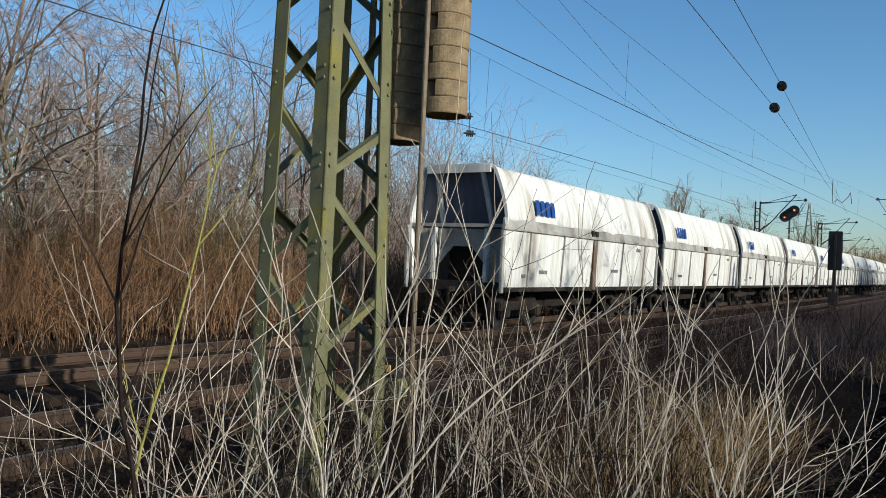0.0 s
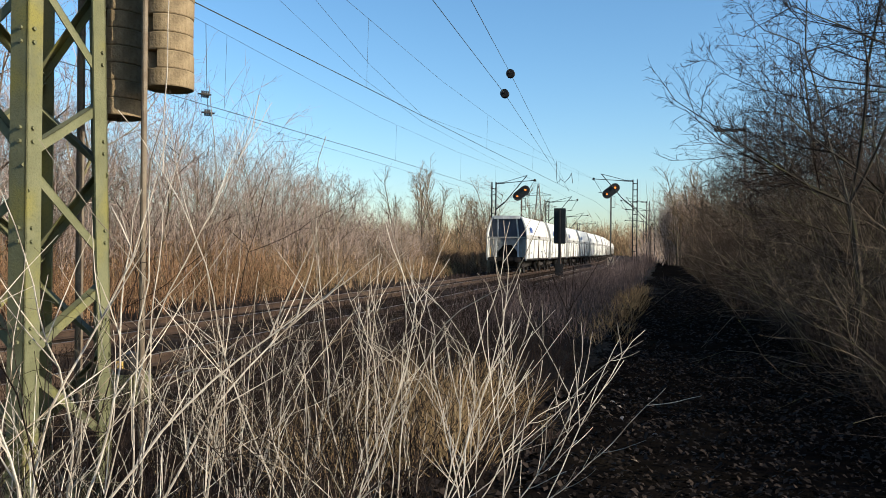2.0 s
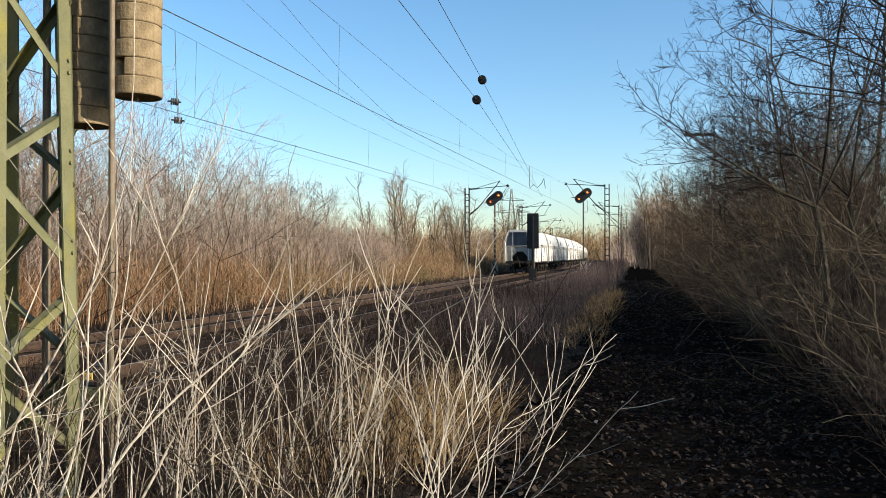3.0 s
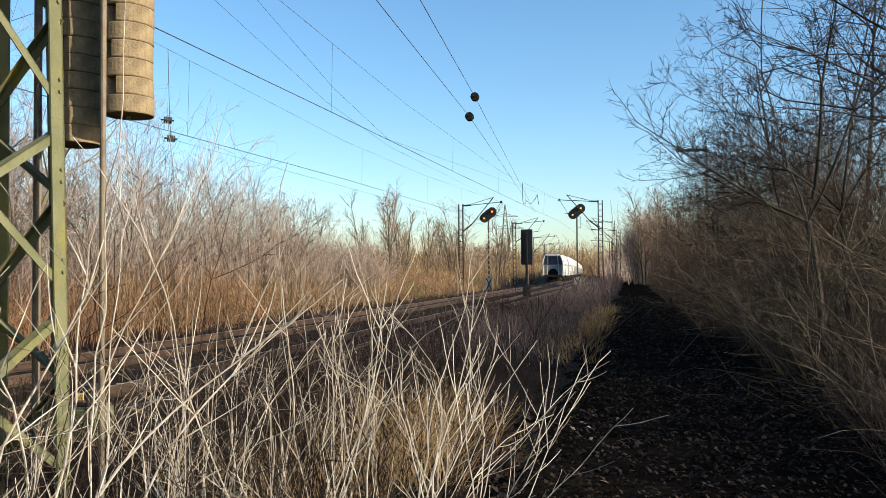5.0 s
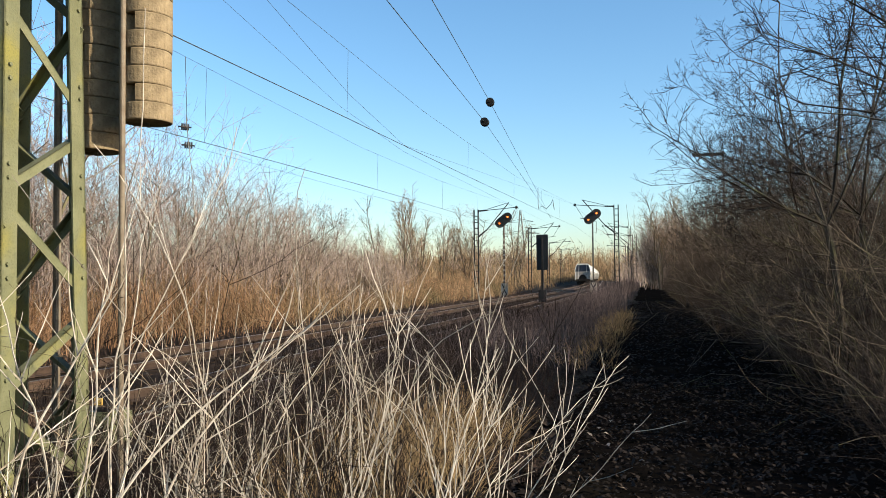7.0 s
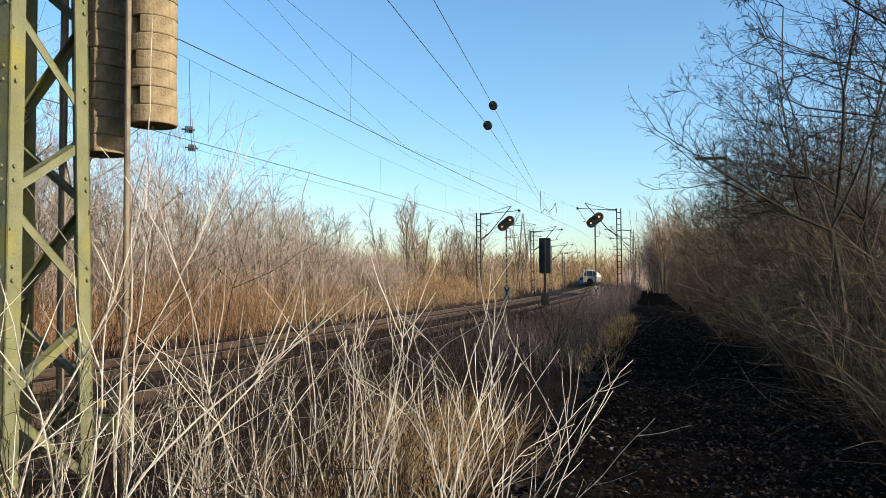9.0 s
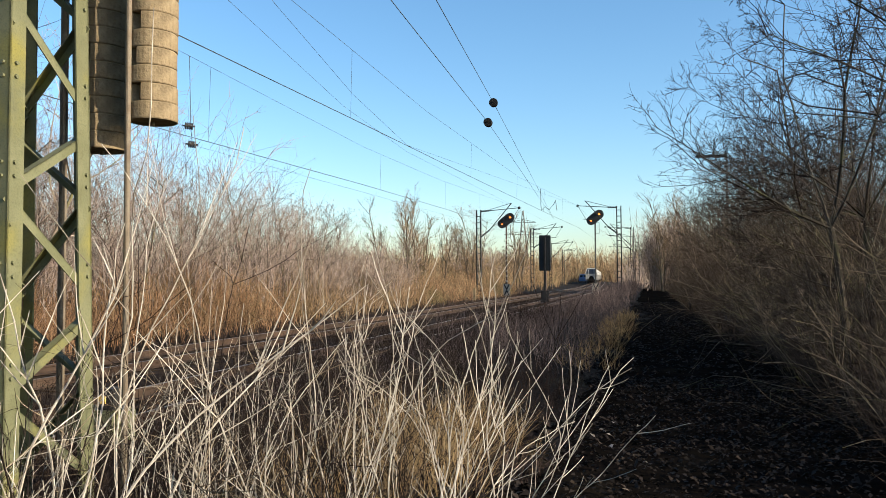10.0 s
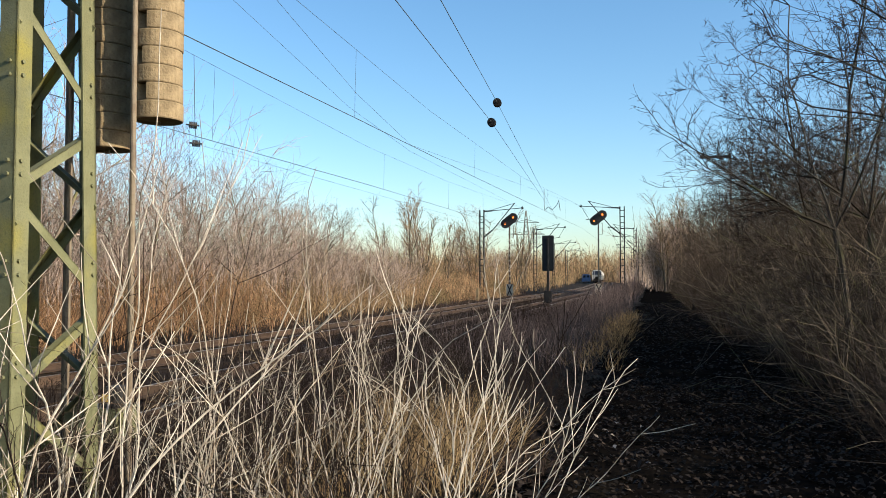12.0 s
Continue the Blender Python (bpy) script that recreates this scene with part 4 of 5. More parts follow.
for i in range(20):
    y = 60 + i * 6.5 + rng_place.uniform(-2, 2)
    x = -19 - rng_place.uniform(0, 14) + bend(y)
    kinds = SLIM_KINDS if i % 3 == 1 else LEFT_KINDS
    plant("bare_tree", kinds[i % len(kinds)], x, y, rng_place.uniform(0, 360), rng_place.uniform(0.8, 1.3), LEFT_LABEL, "tree", "trees beyond the tracks")
for i in range(8):
    y = 71 + i * 3.4 + rng_place.uniform(-1, 1)
    x = -18.5 - rng_place.uniform(0, 7)
    plant("bare_tree", SLIM_KINDS[i % 2], x, y, rng_place.uniform(0, 360), rng_place.uniform(0.85, 1.08), LEFT_LABEL, "tree", "trees beyond the tracks")
for i in range(22):
    y = 11.5 + i * 2.4 + i * i * 0.09 + rng_place.uniform(-0.6, 0.6)
    x = 4.6 + rng_place.uniform(0, 2.4) - 0.012 * y
    plant("bare_tree", (RIGHT_KINDS if y < 24 else RIGHT_FAR)[i % 4], x, y, rng_place.uniform(0, 360), rng_place.uniform(0.85, 1.1) * (1 + 0.004 * y),
          "dark bare tree with dense twigs beside the path", "tree", "trees beside the path")
for i, (x, y, s) in enumerate(((1.6, 92, 1.15), (3.0, 97, 1.2), (0.8, 101, 1.05), (4.6, 94, 1.2), (0.2, 112, 1.0), (2.2, 120, 1.1))):
    plant("bare_tree", SLIM_KINDS[i % 2], x, y, 60 * i, s, "tall pale bare tree at the end of the path", "tree", "trees at the path's end")


LIMB = [(0, 0, (0, 0), 0), (12, 0.42, (22, 58), 0.07), (6, 0.50, (22, 58), 0.06), (3, 0.60, (25, 60), 0.03), (0, 0, (0, 0), 0.0)]


def overhanging_tree(seed, x, y, fork, reach, limbs, label):
    """A forked tree whose long limbs lean out over the path, their twigs bending upward."""
    rng = np.random.default_rng(seed)
    wood, twigs = Strands(), Strands()
    foot, h = wander(rng, (0, 0, -0.2), (-0.02, 0.02, 1), fork + 0.2, 6, 0.03, 0.02)
    wood.tube(foot, 0.060, 0.042, 8)
    stems = []
    for dx, dy, ln, r in ((0.20, 0.05, 4.2, 0.024), (-0.22, 0.12, 3.2, 0.015), (0.50, -0.25, 3.4, 0.018)):
        stem, _ = wander(rng, foot[-1], (dx, dy, 1), ln, 9, 0.07, 0.03)
        wood.tube(stem, r, 0.008, 6)
        stems.append(stem)
    for i in range(limbs):
        z = 0.5 + (fork + 3.6) * i / limbs
        if z < fork:
            p = foot[min(6, int(6 * z / fork))]
        else:
            stem = stems[i % 3]
            p = stem[min(range(len(stem)), key=lambda j: abs(stem[j][2] - z))]
        a = radians(rng.uniform(130, 290) if i % 4 else rng.uniform(-60, 110))
        ln = reach * max(0.42, 1.0 - 0.21 * abs(z - fork - 0.3)) * rng.uniform(0.75, 1.1)
        grow(rng, wood, twigs, p, (math.cos(a), math.sin(a), rng.uniform(0.15, 0.6)), ln, rng.uniform(0.008, 0.014), 1, LIMB, 0.2, 0.0030)
    for dy, up, ln in ((-0.12, 0.55, reach * 1.3), (0.15, 0.42, reach * 1.2), (-0.3, 0.30, reach)):
        grow(rng, wood, twigs, foot[-1], (-1, dy, up), ln, 0.017, 1, LIMB, 0.2, 0.0030)
    plant("bare_tree", (wood.mesh("trunk", BARK_SHADED), twigs.mesh("crown", TWIG_SHADED)), x, y, 0, 1.0, label, "tree", "trees beside the path")


overhanging_tree(77, 2.45, 11.0, 2.2, 2.1, 26, "dark forked bare tree reaching its limbs over the path")
overhanging_tree(79, 3.55, 7.6, 2.6, 2.2, 18, "dark bare tree leaning its limbs over the path's edge")
overhanging_tree(83, 3.60, 14.5, 2.4, 2.2, 18, "dark forked bare tree standing in the hedge")


def thicket(name, seed, count, xs, ys, height, radius, mat, label, lean=(0, 0), sides=3, wob=0.10, fill=2.2, shape=None, second=True, steps=3):
    """A dense stand of upright stems with side twigs, as one mass."""
    rng = np.random.default_rng(seed)
    x, y = rng.uniform(*xs, count), rng.uniform(*ys, count)
    h = rng.uniform(*height, count)
    h *= np.array([0.75 + 0.6 * noise.noise((a * 0.25, b * 0.25, seed)) for a, b in zip(x, y)])
    if shape:
        h *= np.array([shape(a, b) for a, b in zip(x, y)])
        keep = h > 0.12
        x, y, h = x[keep], y[keep], h[keep]
    x = x + np.array([bend(b) for b in y])
    z = np.array([ground_z(a, b) - 0.05 for a, b in zip(x, y)])
    n = len(x)
    head = np.stack((rng.normal(lean[0], 0.16, n), rng.normal(lean[1], 0.16, n), np.ones(n)), 1)
    v, f, line = hair(rng, np.stack((x, y, z), 1), head, h, rng.uniform(0.8, 1.35, n) * radius, steps, wob)
    pieces = [(v, f)]
    m = int(n * fill)
    base, d = sprout(rng, line, m)
    hh = np.median(h)
    v, f, line2 = hair(rng, base, side_heads(rng, d, 18, 60), rng.uniform(0.15, 0.42, m) * hh, radius * 0.7, 2, 0.14)
    pieces.append((v, f))
    if second:
        base, d = sprout(rng, line2, m)
        v, f, _ = hair(rng, base, side_heads(rng, d, 20, 60), rng.uniform(0.06, 0.18, m) * hh, radius * 0.5, 1, 0.12)
        pieces.append((v, f))
    return tagged(new(name, quads_mesh(name, pieces, mat)), label, "shrubs", kind="stuff")


thicket("russet_thicket", 1, 3000, (-20.5, -14.6), (-6, 34), (1.6, 3.4), 0.013, TWIG_RUST, "dense russet shrubs along the far side of the tracks", shape=lambda x, y: min(1, 0.45 + 0.14 * (-14.6 - x)) * (1.45 if y < 14 else 1.0))
thicket("russet_thicket", 5, 2600, (-19.5, -14.9), (-5, 18), (2.4, 4.4), 0.010, TWIG_RUST, "dense tall russet shrubs along the far side of the tracks", wob=0.14, fill=5, shape=lambda x, y: min(1, 0.5 + 0.16 * (-14.9 - x)))
thicket("ochre_thicket", 2, 3200, (-24, -15.2), (30, 96), (2.2, 4.2), 0.018, TWIG_OCHRE, "dense ochre shrubs along the far side of the tracks", shape=lambda x, y: min(1, 0.30 + 0.14 * (-15.2 - x)))
thicket("russet_thicket", 3, 1300, (-23, -15.4), (52, 100), (2.0, 4.0), 0.018, TWIG_RUST, "dense russet shrubs along the far side of the tracks", shape=lambda x, y: min(1, 0.30 + 0.14 * (-15.4 - x)))
thicket("far_thicket", 4, 2000, (-50, -16.5), (96, 330), (4.5, 9.0), 0.035, TWIG_OCHRE, "distant brown scrub beyond the tracks", fill=3.0, shape=lambda x, y: min(1, 0.25 + 0.08 * (-16.5 - x)))
thicket("far_woods", 6, 1300, (-62, -26), (-25, 75), (3.5, 6.5), 0.03, TWIG_LILAC, "distant grey-brown winter woods", second=True)
thicket("far_woods", 11, 600, (-90, -45), (70, 240), (5.0, 8.0), 0.045, TWIG_LILAC, "distant grey-brown winter woods", second=True)
thicket("far_woods", 7, 3000, (-90, 60), (330, 470), (12.0, 18.0), 0.11, TWIG_OCHRE, "distant grey-brown winter woods", fill=3.5)
thicket("far_woods", 8, 700, (-3, 12), (92, 330), (6.0, 10.0), 0.04, TWIG_LILAC, "distant grey-brown winter woods", second=True)
thicket("tall_scrub", 13, 1700, (-27, -17.5), (-4, 62), (5.6, 8.2), 0.013, TWIG_LILAC, "tall bare grey scrub beyond the tracks", wob=0.13, fill=12, shape=lambda x, y: 1.28 if y < 36 else 1.0 if y < 46 else 0.5 if y < 58 else 0.9)
thicket("far_woods", 61, 2600, (-240, -34), (150, 330), (8.0, 11.0), 0.06, TWIG_OCHRE, "distant brown winter woods behind the scrub", fill=4)
thicket("far_woods", 62, 1200, (-60, -27), (60, 150), (3.6, 5.2), 0.035, TWIG_OCHRE, "distant brown winter woods behind the scrub", fill=4)
thicket("pale_woods", 63, 460, (0.3, 4.2), (94, 112), (8.0, 10.0), 0.026, TWIG_LILAC, "pale sunlit bare trees at the path's end", fill=10)
thicket("tall_scrub", 14, 500, (3.6, 7.5), (11, 32), (4.0, 6.6), 0.009, TWIG_BROWN_SHADED, "tall dark bare scrub beside the path", lean=(-0.12, -0.05), wob=0.16, fill=11)
thicket("tall_scrub", 15, 650, (3.0, 8.5), (32, 100), (5.0, 8.0), 0.016, TWIG_BROWN_SHADED, "tall brown bare scrub beside the path", lean=(-0.1, 0), wob=0.14, fill=8)
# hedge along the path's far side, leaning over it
thicket("dark_hedge", 9, 1100, (2.1, 5.2), (8, 20), (1.3, 3.2), 0.0060, TWIG_SHADED, "dense dark hedge of bare twigs beside the path", lean=(-0.28, -0.05), wob=0.32, fill=3.5, shape=lambda x, y: min(1, 0.25 + 0.5 * (x - 2.1)))
thicket("dark_hedge", 10, 1900, (1.7, 6.5), (20, 95), (2.0, 5.0), 0.013, TWIG_BROWN_SHADED, "dense dark hedge of bare twigs beside the path", lean=(-0.15, 0), wob=0.14, fill=3.5, shape=lambda x, y: min(1, 0.3 + 0.3 * (x - 1.7)))
# Low stretch, mostly out of view, added to cast shade on the near path.
thicket("dark_hedge", 12, 1200, (2.0, 5.0), (1.5, 8.2), (0.9, 1.6), 0.0045, TWIG_SHADED, "dense dark hedge of bare twigs beside the path", lean=(-0.25, -0.05), wob=0.32, fill=4.0)

thicket("bramble_tangle", 16, 250, (2.0, 5.4), (5.5, 14), (1.4, 3.2), 0.0042, BARK_SHADED, "tangled grey bramble stems hanging over the path's edge", lean=(-0.40, -0.2), wob=0.34, fill=3, steps=8)
thicket("bramble_tangle", 17, 260, (2.2, 6.0), (13, 24), (2.4, 5.0), 0.0075, BARK, "tangled grey bare stems in the hedge", lean=(-0.30, -0.1), wob=0.26, fill=5, steps=8)

# ---- verge between path and tracks ----
def verge(x, y):
    """Grows in from the path's edge and thins out towards the ballast."""
    return max(0.0, min(1.0, (-0.95 - x) / 0.5)) * max(0.0, min(1.0, (x + 5.1) / 0.8))


thicket("brown_weeds", 21, 2800, (-5.1, -0.9), (1.2, 13), (0.45, 1.15), 0.0030, STEM_DARK_SHADED, "tangled brown weeds and brambles on the verge", wob=0.22, fill=2.0, shape=verge)
thicket("brown_weeds", 22, 2200, (-5.0, -0.9), (13, 45), (0.8, 1.5), 0.006, WEED_GREY, "tangled brown weeds and brambles on the verge", wob=0.16, fill=2.0, shape=verge)
thicket("brown_weeds", 23, 1500, (-5.0, -0.7), (45, 130), (0.8, 1.8), 0.014, WEED_GREY, "tangled brown weeds and brambles on the verge", wob=0.14, fill=2.0, shape=verge)
thicket("track_weeds", 25, 2600, (-6.0, -3.9), (3.0, 36), (0.8, 1.5), 0.0050, STEM_DARK_SHADED, "dark dead weeds beside the nearer track", wob=0.22, fill=2.5)
thicket("track_weeds", 27, 1500, (-6.2, -3.4), (5.5, 34), (0.6, 1.3), 0.0042, WEED_GREY, "grey dead weeds beside the nearer track", wob=0.30, fill=2.0, steps=5)
thicket("track_weeds", 28, 2200, (-15.4, -13.3), (-4, 95), (0.25, 0.75), 0.010, GRASS_BROWN, "low brown weeds at the far track's edge", wob=0.25, fill=2.0)
thicket("track_weeds", 29, 700, (-13.6, -12.9), (-4, 60), (0.12, 0.35), 0.008, TWIG_OCHRE, "straw-coloured grass at the far track's edge", wob=0.3, fill=2.0)
thicket("track_weeds", 26, 2000, (-9.8, -8.5), (0, 70), (0.3, 0.8), 0.006, STEM_DARK_SHADED, "dead weeds between the two tracks", wob=0.2, fill=2.0)
thicket("pale_canes", 24, 150, (-4.9, -1.0), (2.2, 9), (0.5, 1.3), 0.0040, STEM_PALE, "pale dry canes crossing low over the verge", wob=0.12, fill=2.2, shape=verge, second=False)


def dry_grass(seed, clumps, label, mat=GRASS_DRY):
    rng = np.random.default_rng(seed)
    pieces = []
    for cx, cy, r, count, h in clumps:
        a, q = rng.uniform(0, 2 * math.pi, count), r * np.sqrt(rng.uniform(0, 1, count))
        x, y = cx + q * np.cos(a), cy + q * np.sin(a)
        z = np.array([ground_z(i, j) - 0.03 for i, j in zip(x, y)])
        head = np.stack((0.5 * np.cos(a) * q / r + rng.normal(0, 0.28, count), 0.5 * np.sin(a) * q / r + rng.normal(0, 0.28, count), np.ones(count)), 1)
        v, f, _ = hair(rng, np.stack((x, y, z), 1), head, h * rng.uniform(0.4, 1.1, count), 0.0028 + 0.00022 * cy, 3, 0.15, 0.10, 0.15)
        pieces.append((v, f))
    return tagged(new("dry_grass", quads_mesh("dry_grass", pieces, mat)), label, "grass", kind="stuff")


rng_tuft = np.random.default_rng(8)
dry_grass(31, [(-1.85, 6.5, 0.45, 420, 0.72), (-1.6, 5.7, 0.40, 260, 0.55), (-2.1, 7.5, 0.55, 300, 0.7), (-1.5, 7.3, 0.30, 150, 0.55), (-2.1, 5.2, 0.5, 200, 0.45), (-2.7, 6.2, 0.6, 200, 0.5)], "tall golden dry grass clump on the verge")
dry_grass(32, [(-0.75 - rng_tuft.uniform(0, 0.55), y, 0.40, 34, 0.50) for y in np.linspace(14, 32, 24)], "tall straw-brown dry grass along the path's edge")
dry_grass(33, [(rng_tuft.uniform(-4.6, -1.1), rng_tuft.uniform(2.2, 9.0), 0.35, 70, 0.26) for _ in range(18)], "low yellowed dry grass on the verge")
dry_grass(34, [(rng_tuft.uniform(-4.6, -1.1), rng_tuft.uniform(2.2, 9.0), 0.4, 90, 0.32) for _ in range(22)], "low brown dry grass on the verge", GRASS_BROWN)


# saplings: pale whips, the nearest things to the camera
def sapling_meshes(seed, stems, height):
    rng = np.random.default_rng(seed)
    mains, shoots = [], Strands()
    for _ in range(stems):
        main = Strands()
        mains.append(main)
        h = height * rng.uniform(0.6, 1.05)
        head = (rng.normal(0.03, 0.22), rng.normal(0, 0.22), 1)
        r = rng.uniform(0.0028, 0.0054)
        pts, _d = wander(rng, (rng.normal(0, 0.05), rng.normal(0, 0.05), -0.06), head, h, 14, 0.075, 0.016)
        main.tube(pts, r, 0.0017, 5)
        for _k in range(rng.integers(3, 8)):
            k = rng.integers(2, 13)
            d = pts[k + 1] - pts[k]
            d /= np.linalg.norm(d)
            s = np.cross(d, rng.normal(0, 1, 3))
            s /= np.linalg.norm(s)
            a = radians(rng.uniform(25, 68))
            ln = h * rng.uniform(0.12, 0.42)
            q, _d = wander(rng, pts[k], d * math.cos(a) + s * math.sin(a), ln, 7, 0.11, 0.03)
            shoots.tube(q, r * 0.55, 0.0013, 4)
            for _j in range(rng.integers(0, 4)):
                j = rng.integers(1, 7)
                e = q[j] - q[j - 1]
                e /= np.linalg.norm(e)
                s = np.cross(e, rng.normal(0, 1, 3))
                s /= np.linalg.norm(s)
                w, _d = wander(rng, q[j], e * 0.8 + s * 0.6, ln * rng.uniform(0.15, 0.45), 4, 0.11, 0.03)
                shoots.tube(w, r * 0.35, 0.0011, 3)
    return mains, shoots


def build_saplings():
    kinds = []
    for i in range(14):
        mat = (STEM_PALE, STEM_PALE, STEM_PALE, STEM_DARK_SHADED, STEM_PALE, STEM_PALE, STEM_PALE)[i % 7]
        mains, shoots = sapling_meshes(300 + i, (1, 2, 3, 2)[i % 4], (1.5, 1.9, 2.3, 1.7)[i % 4])
        kinds.append(([shoots.mesh("crown", STEM_MID if mat is STEM_PALE and i % 3 else mat)] + [m.mesh("stem", mat) for m in mains], mat))
    rng = np.random.default_rng(17)
    placed = 0
    while placed < 58:
        x, y = rng.uniform(-5.2, -0.9), rng.uniform(1.3, 6.8)
        if math.hypot(x, y) < 2.7 or math.hypot(x, y) > 7 or (y > 5 and x > -1.6):
            continue
        if x < -2.6 and y < 2.3:
            continue
        if math.hypot(x + 4.3, y - 4.65) < 0.45:
            continue
        m = kinds[placed % len(kinds)]
        label = "pale bare sapling with thin whips on the verge" if m[1] is STEM_PALE else "dark bare sapling with thin whips on the verge"
        near_gap = 1.0 if x < -1.9 else 0.62
        plant("sapling", m[0], x, y, rng.uniform(0, 360), rng.uniform(0.72, 1.08) * near_gap, label, "sapling", "saplings on the verge", ("crown", "stem", "stem", "stem"))
        placed += 1


build_saplings()


def arching_sapling(seed, x, y, height, lean, arch, mat=STEM_PALE, r=0.0046, label="long bowed sapling whip leaning over the verge", group="saplings on the verge", most=9, wob=0.11):
    """One long whip that leans and bows, with a few side shoots."""
    rng = np.random.default_rng(seed)
    main, shoots = Strands(), Strands()
    p, h = np.array((0.0, 0.0, -0.06)), np.array((lean[0], lean[1], 1.0))
    pts = [p]
    for _ in range(16):
        h = h / np.linalg.norm(h) + np.array((arch[0], arch[1], arch[2])) / 16 + rng.normal(0, wob, 3)
        h /= np.linalg.norm(h)
        p = p + h * height / 16
        pts.append(p)
    pts = np.array(pts)
    main.tube(pts, r, 0.0018, 5)
    for _ in range(rng.integers(3, most)):
        k = rng.integers(4, 15)
        d = pts[k + 1] - pts[k]
        d /= np.linalg.norm(d)
        s = np.cross(d, rng.normal(0, 1, 3))
        s /= np.linalg.norm(s)
        q, _d = wander(rng, pts[k], d * 0.85 + s * 0.55, height * rng.uniform(0.08, 0.28), 6, 0.05, 0.05)
        shoots.tube(q, r * 0.5, 0.0013, 4)
    plant("sapling", (main.mesh("stem", mat), shoots.mesh("crown", mat)), x, y, 0, 1.0, label, "sapling", group, ("stem", "crown"))


for row in (
    (1, -2.10, 2.75, 2.75, (0.02, 0.02), (0.05, 0, 0.1)), (2, -1.80, 3.6, 2.45, (-0.10, 0.0), (-0.10, 0, 0.2)), (3, -1.55, 3.9, 2.05, (0.05, 0), (0.0, 0, 0.3)),
    (4, -1.75, 4.3, 2.35, (-0.02, 0), (0.02, 0, 0.2)), (5, -1.05, 4.0, 1.55, (0.42, 0.1), (-0.55, 0, 0.5)), (6, -0.92, 4.1, 1.55, (0.62, 0.1), (-0.75, 0, 0.7)),
    (7, -0.95, 4.2, 1.45, (1.1, 0.3), (-0.5, 0, 0.6)), (8, -1.10, 4.4, 1.25, (0.30, 0.1), (-0.25, 0, 0.3)), (9, -0.85, 4.6, 1.35, (1.5, 0.1), (-0.6, 0, 0.4)),
    (10, -1.30, 3.7, 1.85, (0.25, 0), (-0.2, 0, 0.3)), (11, -1.50, 3.3, 1.75, (0.30, 0), (-0.35, 0, 0.4)), (12, -2.50, 2.9, 2.5, (0.06, 0), (0.05, 0, 0.2)),
    (13, -2.85, 2.1, 2.3, (0.05, 0), (-0.1, 0, 0.2)), (14, -3.10, 2.3, 2.2, (-0.15, 0.1), (0.25, 0, 0.2)), (15, -2.6, 3.4, 2.3, (0.10, 0), (-0.15, 0, 0.2)),
    (16, -1.2, 3.5, 1.5, (0.55, -0.1), (-0.4, 0, 0.4)), (17, -1.0, 5.0, 1.6, (0.25, 0.1), (-0.45, 0, 0.3)), (18, -0.9, 3.7, 1.2, (0.8, 0.2), (-0.3, 0, 0.2)),
):
    arching_sapling(900 + row[0], *row[1:])
for i in range(12):
    q = np.random.default_rng(700 + i)
    arching_sapling(1100 + i, q.uniform(-1.9, -0.75), q.uniform(3.6, 5.8), q.uniform(1.0, 1.75), (q.uniform(-0.1, 0.7), q.uniform(-0.2, 0.2)), (q.uniform(-0.7, 0.1), 0, q.uniform(0, 0.5)), STEM_PALE, 0.0036, most=9, wob=0.14)
for i in range(34):
    q = np.random.default_rng(1300 + i)
    r, a = q.uniform(2.6, 5.6), radians(q.uniform(103, 150))
    arching_sapling(1300 + i, r * math.cos(a), r * math.sin(a), q.uniform(1.1, 2.0), (q.uniform(0.05, 0.75) * (1 if i % 4 else -1), q.uniform(-0.3, 0.3)), (q.uniform(-0.4, 0.3), 0, q.uniform(-0.1, 0.4)),
                    (STEM_PALE, STEM_PALE, STEM_PALE, STEM_DARK_SHADED)[i % 4], q.uniform(0.0028, 0.0050), most=11, wob=0.12)
for i, (x, y, h, lx) in enumerate(((-2.20, 2.25, 2.2, 0.22), (-2.42, 2.55, 2.0, 0.30), (-2.05, 2.35, 1.7, 0.10), (-2.65, 2.7, 2.3, 0.16), (-2.75, 3.1, 2.1, -0.1), (-2.3, 3.0, 1.9, 0.28))):
    arching_sapling(1400 + i, x, y, h, (lx, 0.05), (0.05, 0, 0.15), STEM_PALE, 0.0080, "thick pale sapling whip leaning before the mast", most=9, wob=0.10)
arching_sapling(960, -2.95, 1.75, 2.9, (0.16, 0.1), (0.05, 0, 0.1), STEM_GREEN, 0.010)
arching_sapling(961, -2.65, 1.80, 3.4, (0.05, 0.05), (0.0, 0, 0.1), STEM_DARK_SHADED, 0.013)


for i in range(90):
    q = np.random.default_rng(500 + i)
    arching_sapling(1000 + i, q.uniform(2.1, 4.4), q.uniform(6.5, 16), q.uniform(1.6, 3.3), (q.uniform(-0.7, -0.1), q.uniform(-0.3, 0.2)), (q.uniform(-0.7, 0.3), 0, q.uniform(-0.7, 0.2)), (STEM_MID, STEM_MID, BARK, BARK_SHADED, BARK)[i % 5], q.uniform(0.0032, 0.006),
                    "bowed bare shrub whip at the hedge's foot", "whips along the hedge", 16, 0.20)


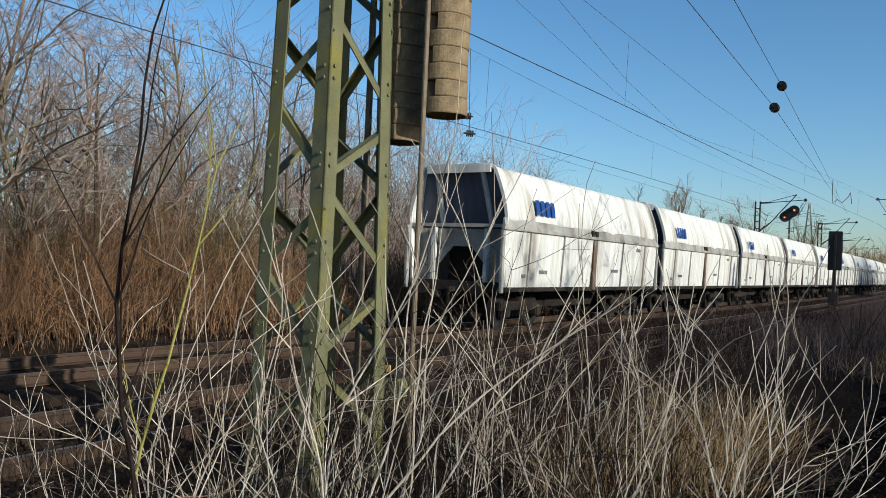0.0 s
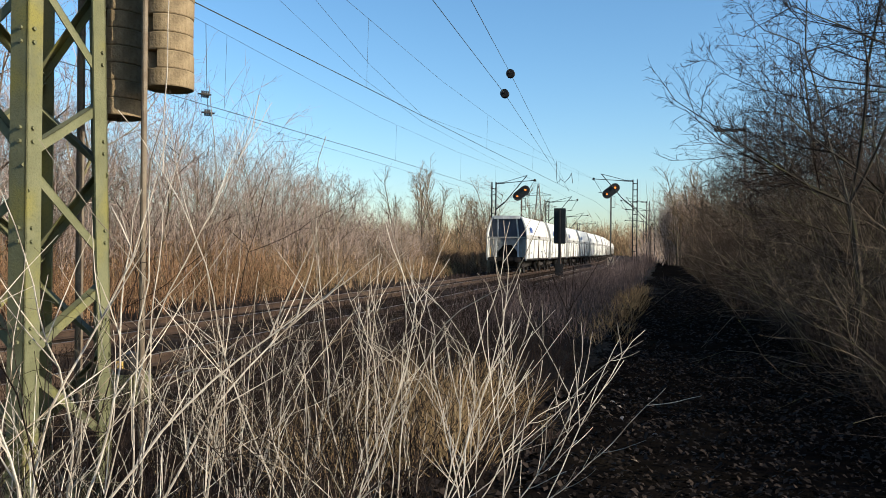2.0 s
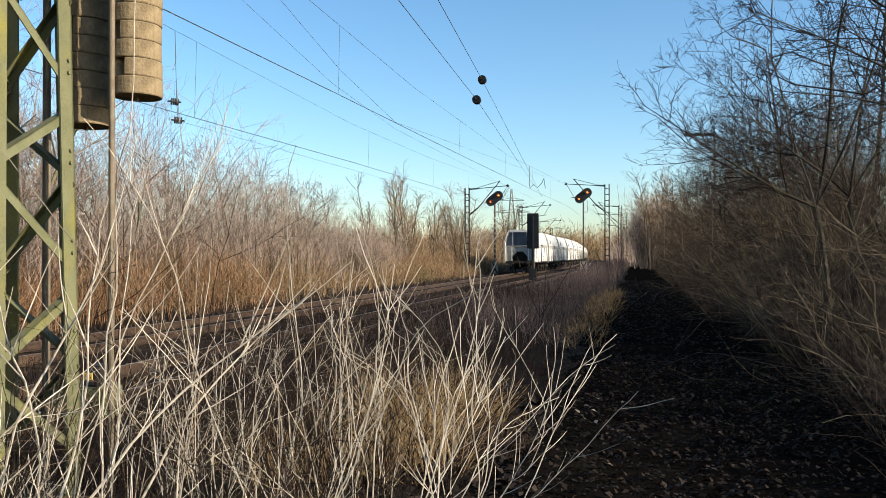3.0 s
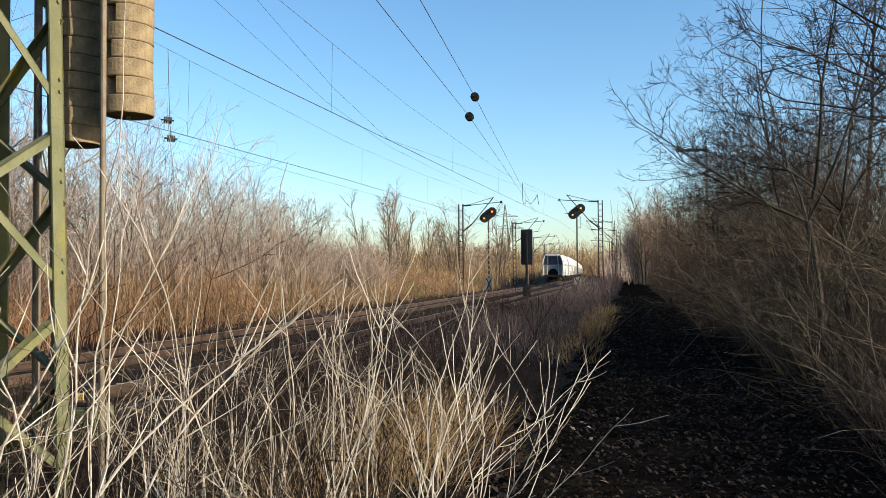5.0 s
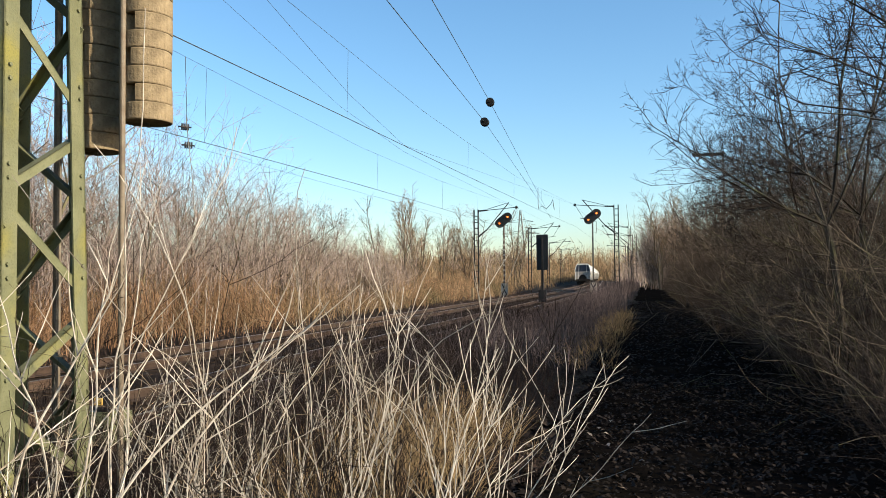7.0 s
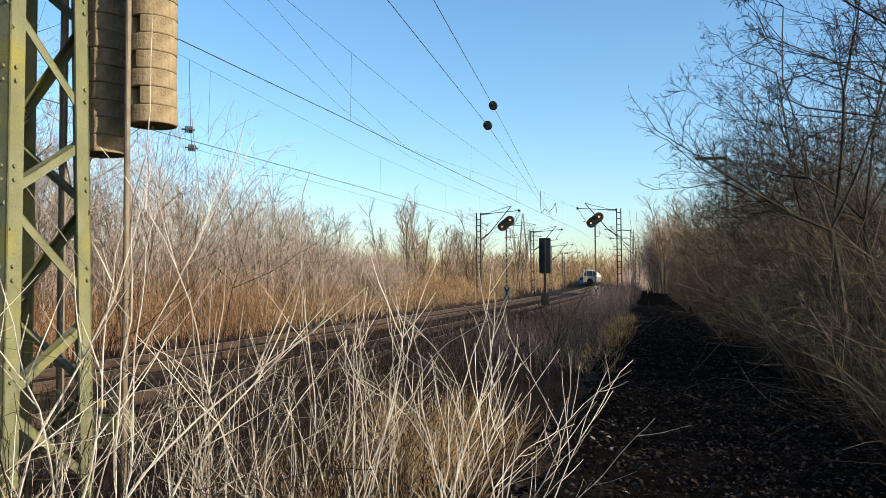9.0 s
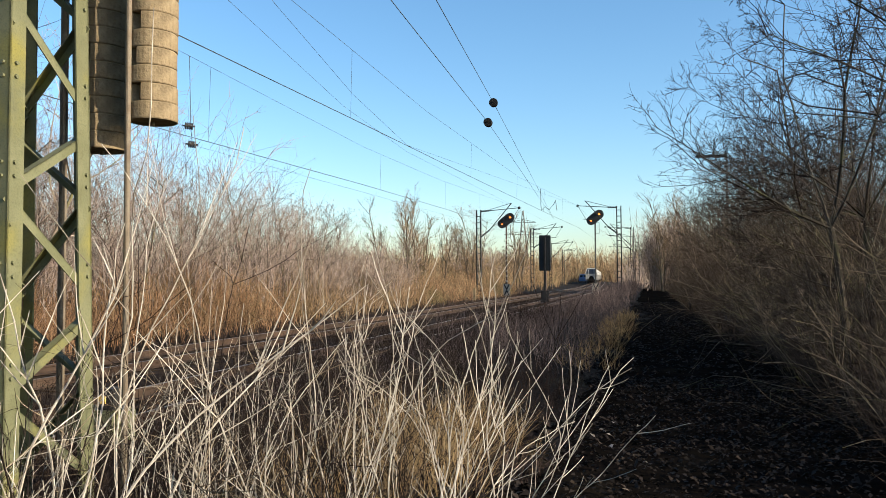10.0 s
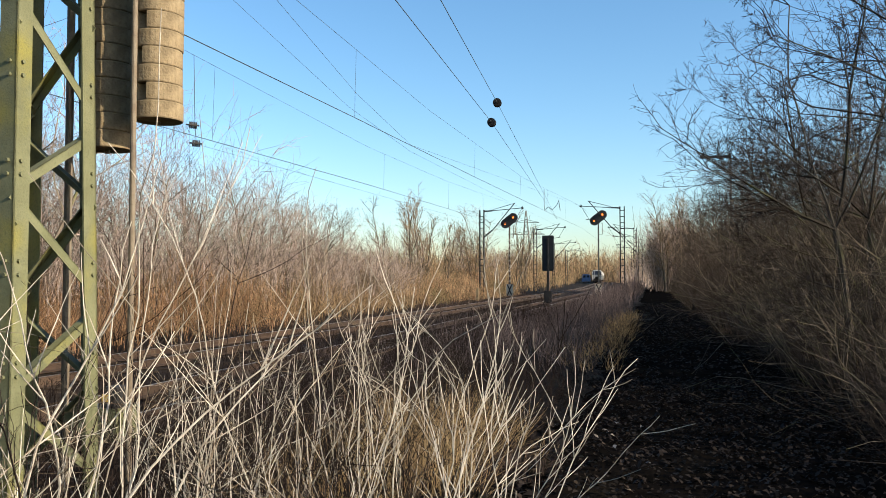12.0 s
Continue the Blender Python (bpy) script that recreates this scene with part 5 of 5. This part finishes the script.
def ballast_stones():
    """Loose broken stones round the sleepers of the nearer track."""
    rng = np.random.default_rng(3)
    count = 9000
    x, y = rng.uniform(-9.4, -4.9, count), 2 + 34 * rng.uniform(0, 1, count) ** 1.4
    z = np.where(np.abs(x - NEAR_TRACK) < 1.75, -0.345, -0.36 - 0.35 * (np.abs(x - NEAR_TRACK) - 1.75))
    s = rng.uniform(0.018, 0.045, count)
    corner = np.array([(a, b, c) for c in (-1, 1) for a, b in ((-1, -1), (1, -1), (1, 1), (-1, 1))], float)
    v = corner[None] * s[:, None, None] * rng.uniform(0.45, 1.1, (count, 8, 3))
    a = rng.uniform(0, 6.28, count)
    ca, sa = np.cos(a)[:, None], np.sin(a)[:, None]
    v = np.stack((v[..., 0] * ca - v[..., 1] * sa, v[..., 0] * sa + v[..., 1] * ca, v[..., 2]), -1) + np.stack((x, y, z), 1)[:, None]
    cube = np.array(((3, 2, 1, 0), (4, 5, 6, 7), (0, 1, 5, 4), (1, 2, 6, 5), (2, 3, 7, 6), (3, 0, 4, 7)))
    f = (np.arange(count)[:, None, None] * 8 + cube[None]).reshape(-1, 4)
    tagged(new("ballast_stones", quads_mesh("ballast_stones", [(v.reshape(-1, 3), f)], BALLAST)), "loose brown ballast stones between the rails", "stones", kind="stuff")


ballast_stones()


def litter():
    """Dead leaves: small folded blades lying on path and verge."""
    for seed, count, xs, ys, size, mat, label in (
        (1, 14000, (-1.3, 3.2), (2.6, 13), (0.012, 0.034), LEAF_DEAD_SHADED, "brown dead leaves strewn over the path"),
        (2, 6000, (-1.2, 2.6), (13, 50), (0.02, 0.05), LEAF_DEAD_SHADED, "brown dead leaves strewn over the path"),
        (3, 3500, (-5, -0.8), (2.0, 9), (0.03, 0.07), LEAF_DEAD_SHADED, "brown dead leaves among the weeds"),
        (4, 70, (-3.2, 0.0), (3.0, 9), (0.02, 0.04), LEAF_PALE, "pale dead leaves on the ground"),
    ):
        rng = np.random.default_rng(seed + 60)
        x, y = rng.uniform(*xs, count), rng.uniform(*ys, count)
        z = np.array([ground_z(a, b) for a, b in zip(x, y)]) + rng.uniform(0.03, 0.07, count)
        a, s = rng.uniform(0, 2 * math.pi, count), rng.uniform(*size, count)
        u = np.stack((np.cos(a), np.sin(a), rng.normal(0, 0.35, count)), 1) * s[:, None]
        w = np.stack((-np.sin(a), np.cos(a), rng.normal(0, 0.35, count)), 1) * s[:, None] * 0.6
        up = np.stack((np.zeros(count), np.zeros(count), s * rng.uniform(0.1, 0.6, count)), 1)
        c = np.stack((x, y, z), 1)
        v = np.stack((c - u, c - 0.2 * u + w + up, c + u, c - 0.2 * u - w + up * 0.6), 1).reshape(-1, 3)
        f = np.arange(count * 4).reshape(-1, 4)
        tagged(new("dead_leaves", quads_mesh("dead_leaves", [(v, f)], mat)), label, "leaves", kind="stuff")


litter()


def motions():
    for number, wagon in enumerate(WAGON_LIST):
        walk(wagon, [(0.5 * i, wagon_pose(number, 0.5 * i)) for i in range(25)])


motions()
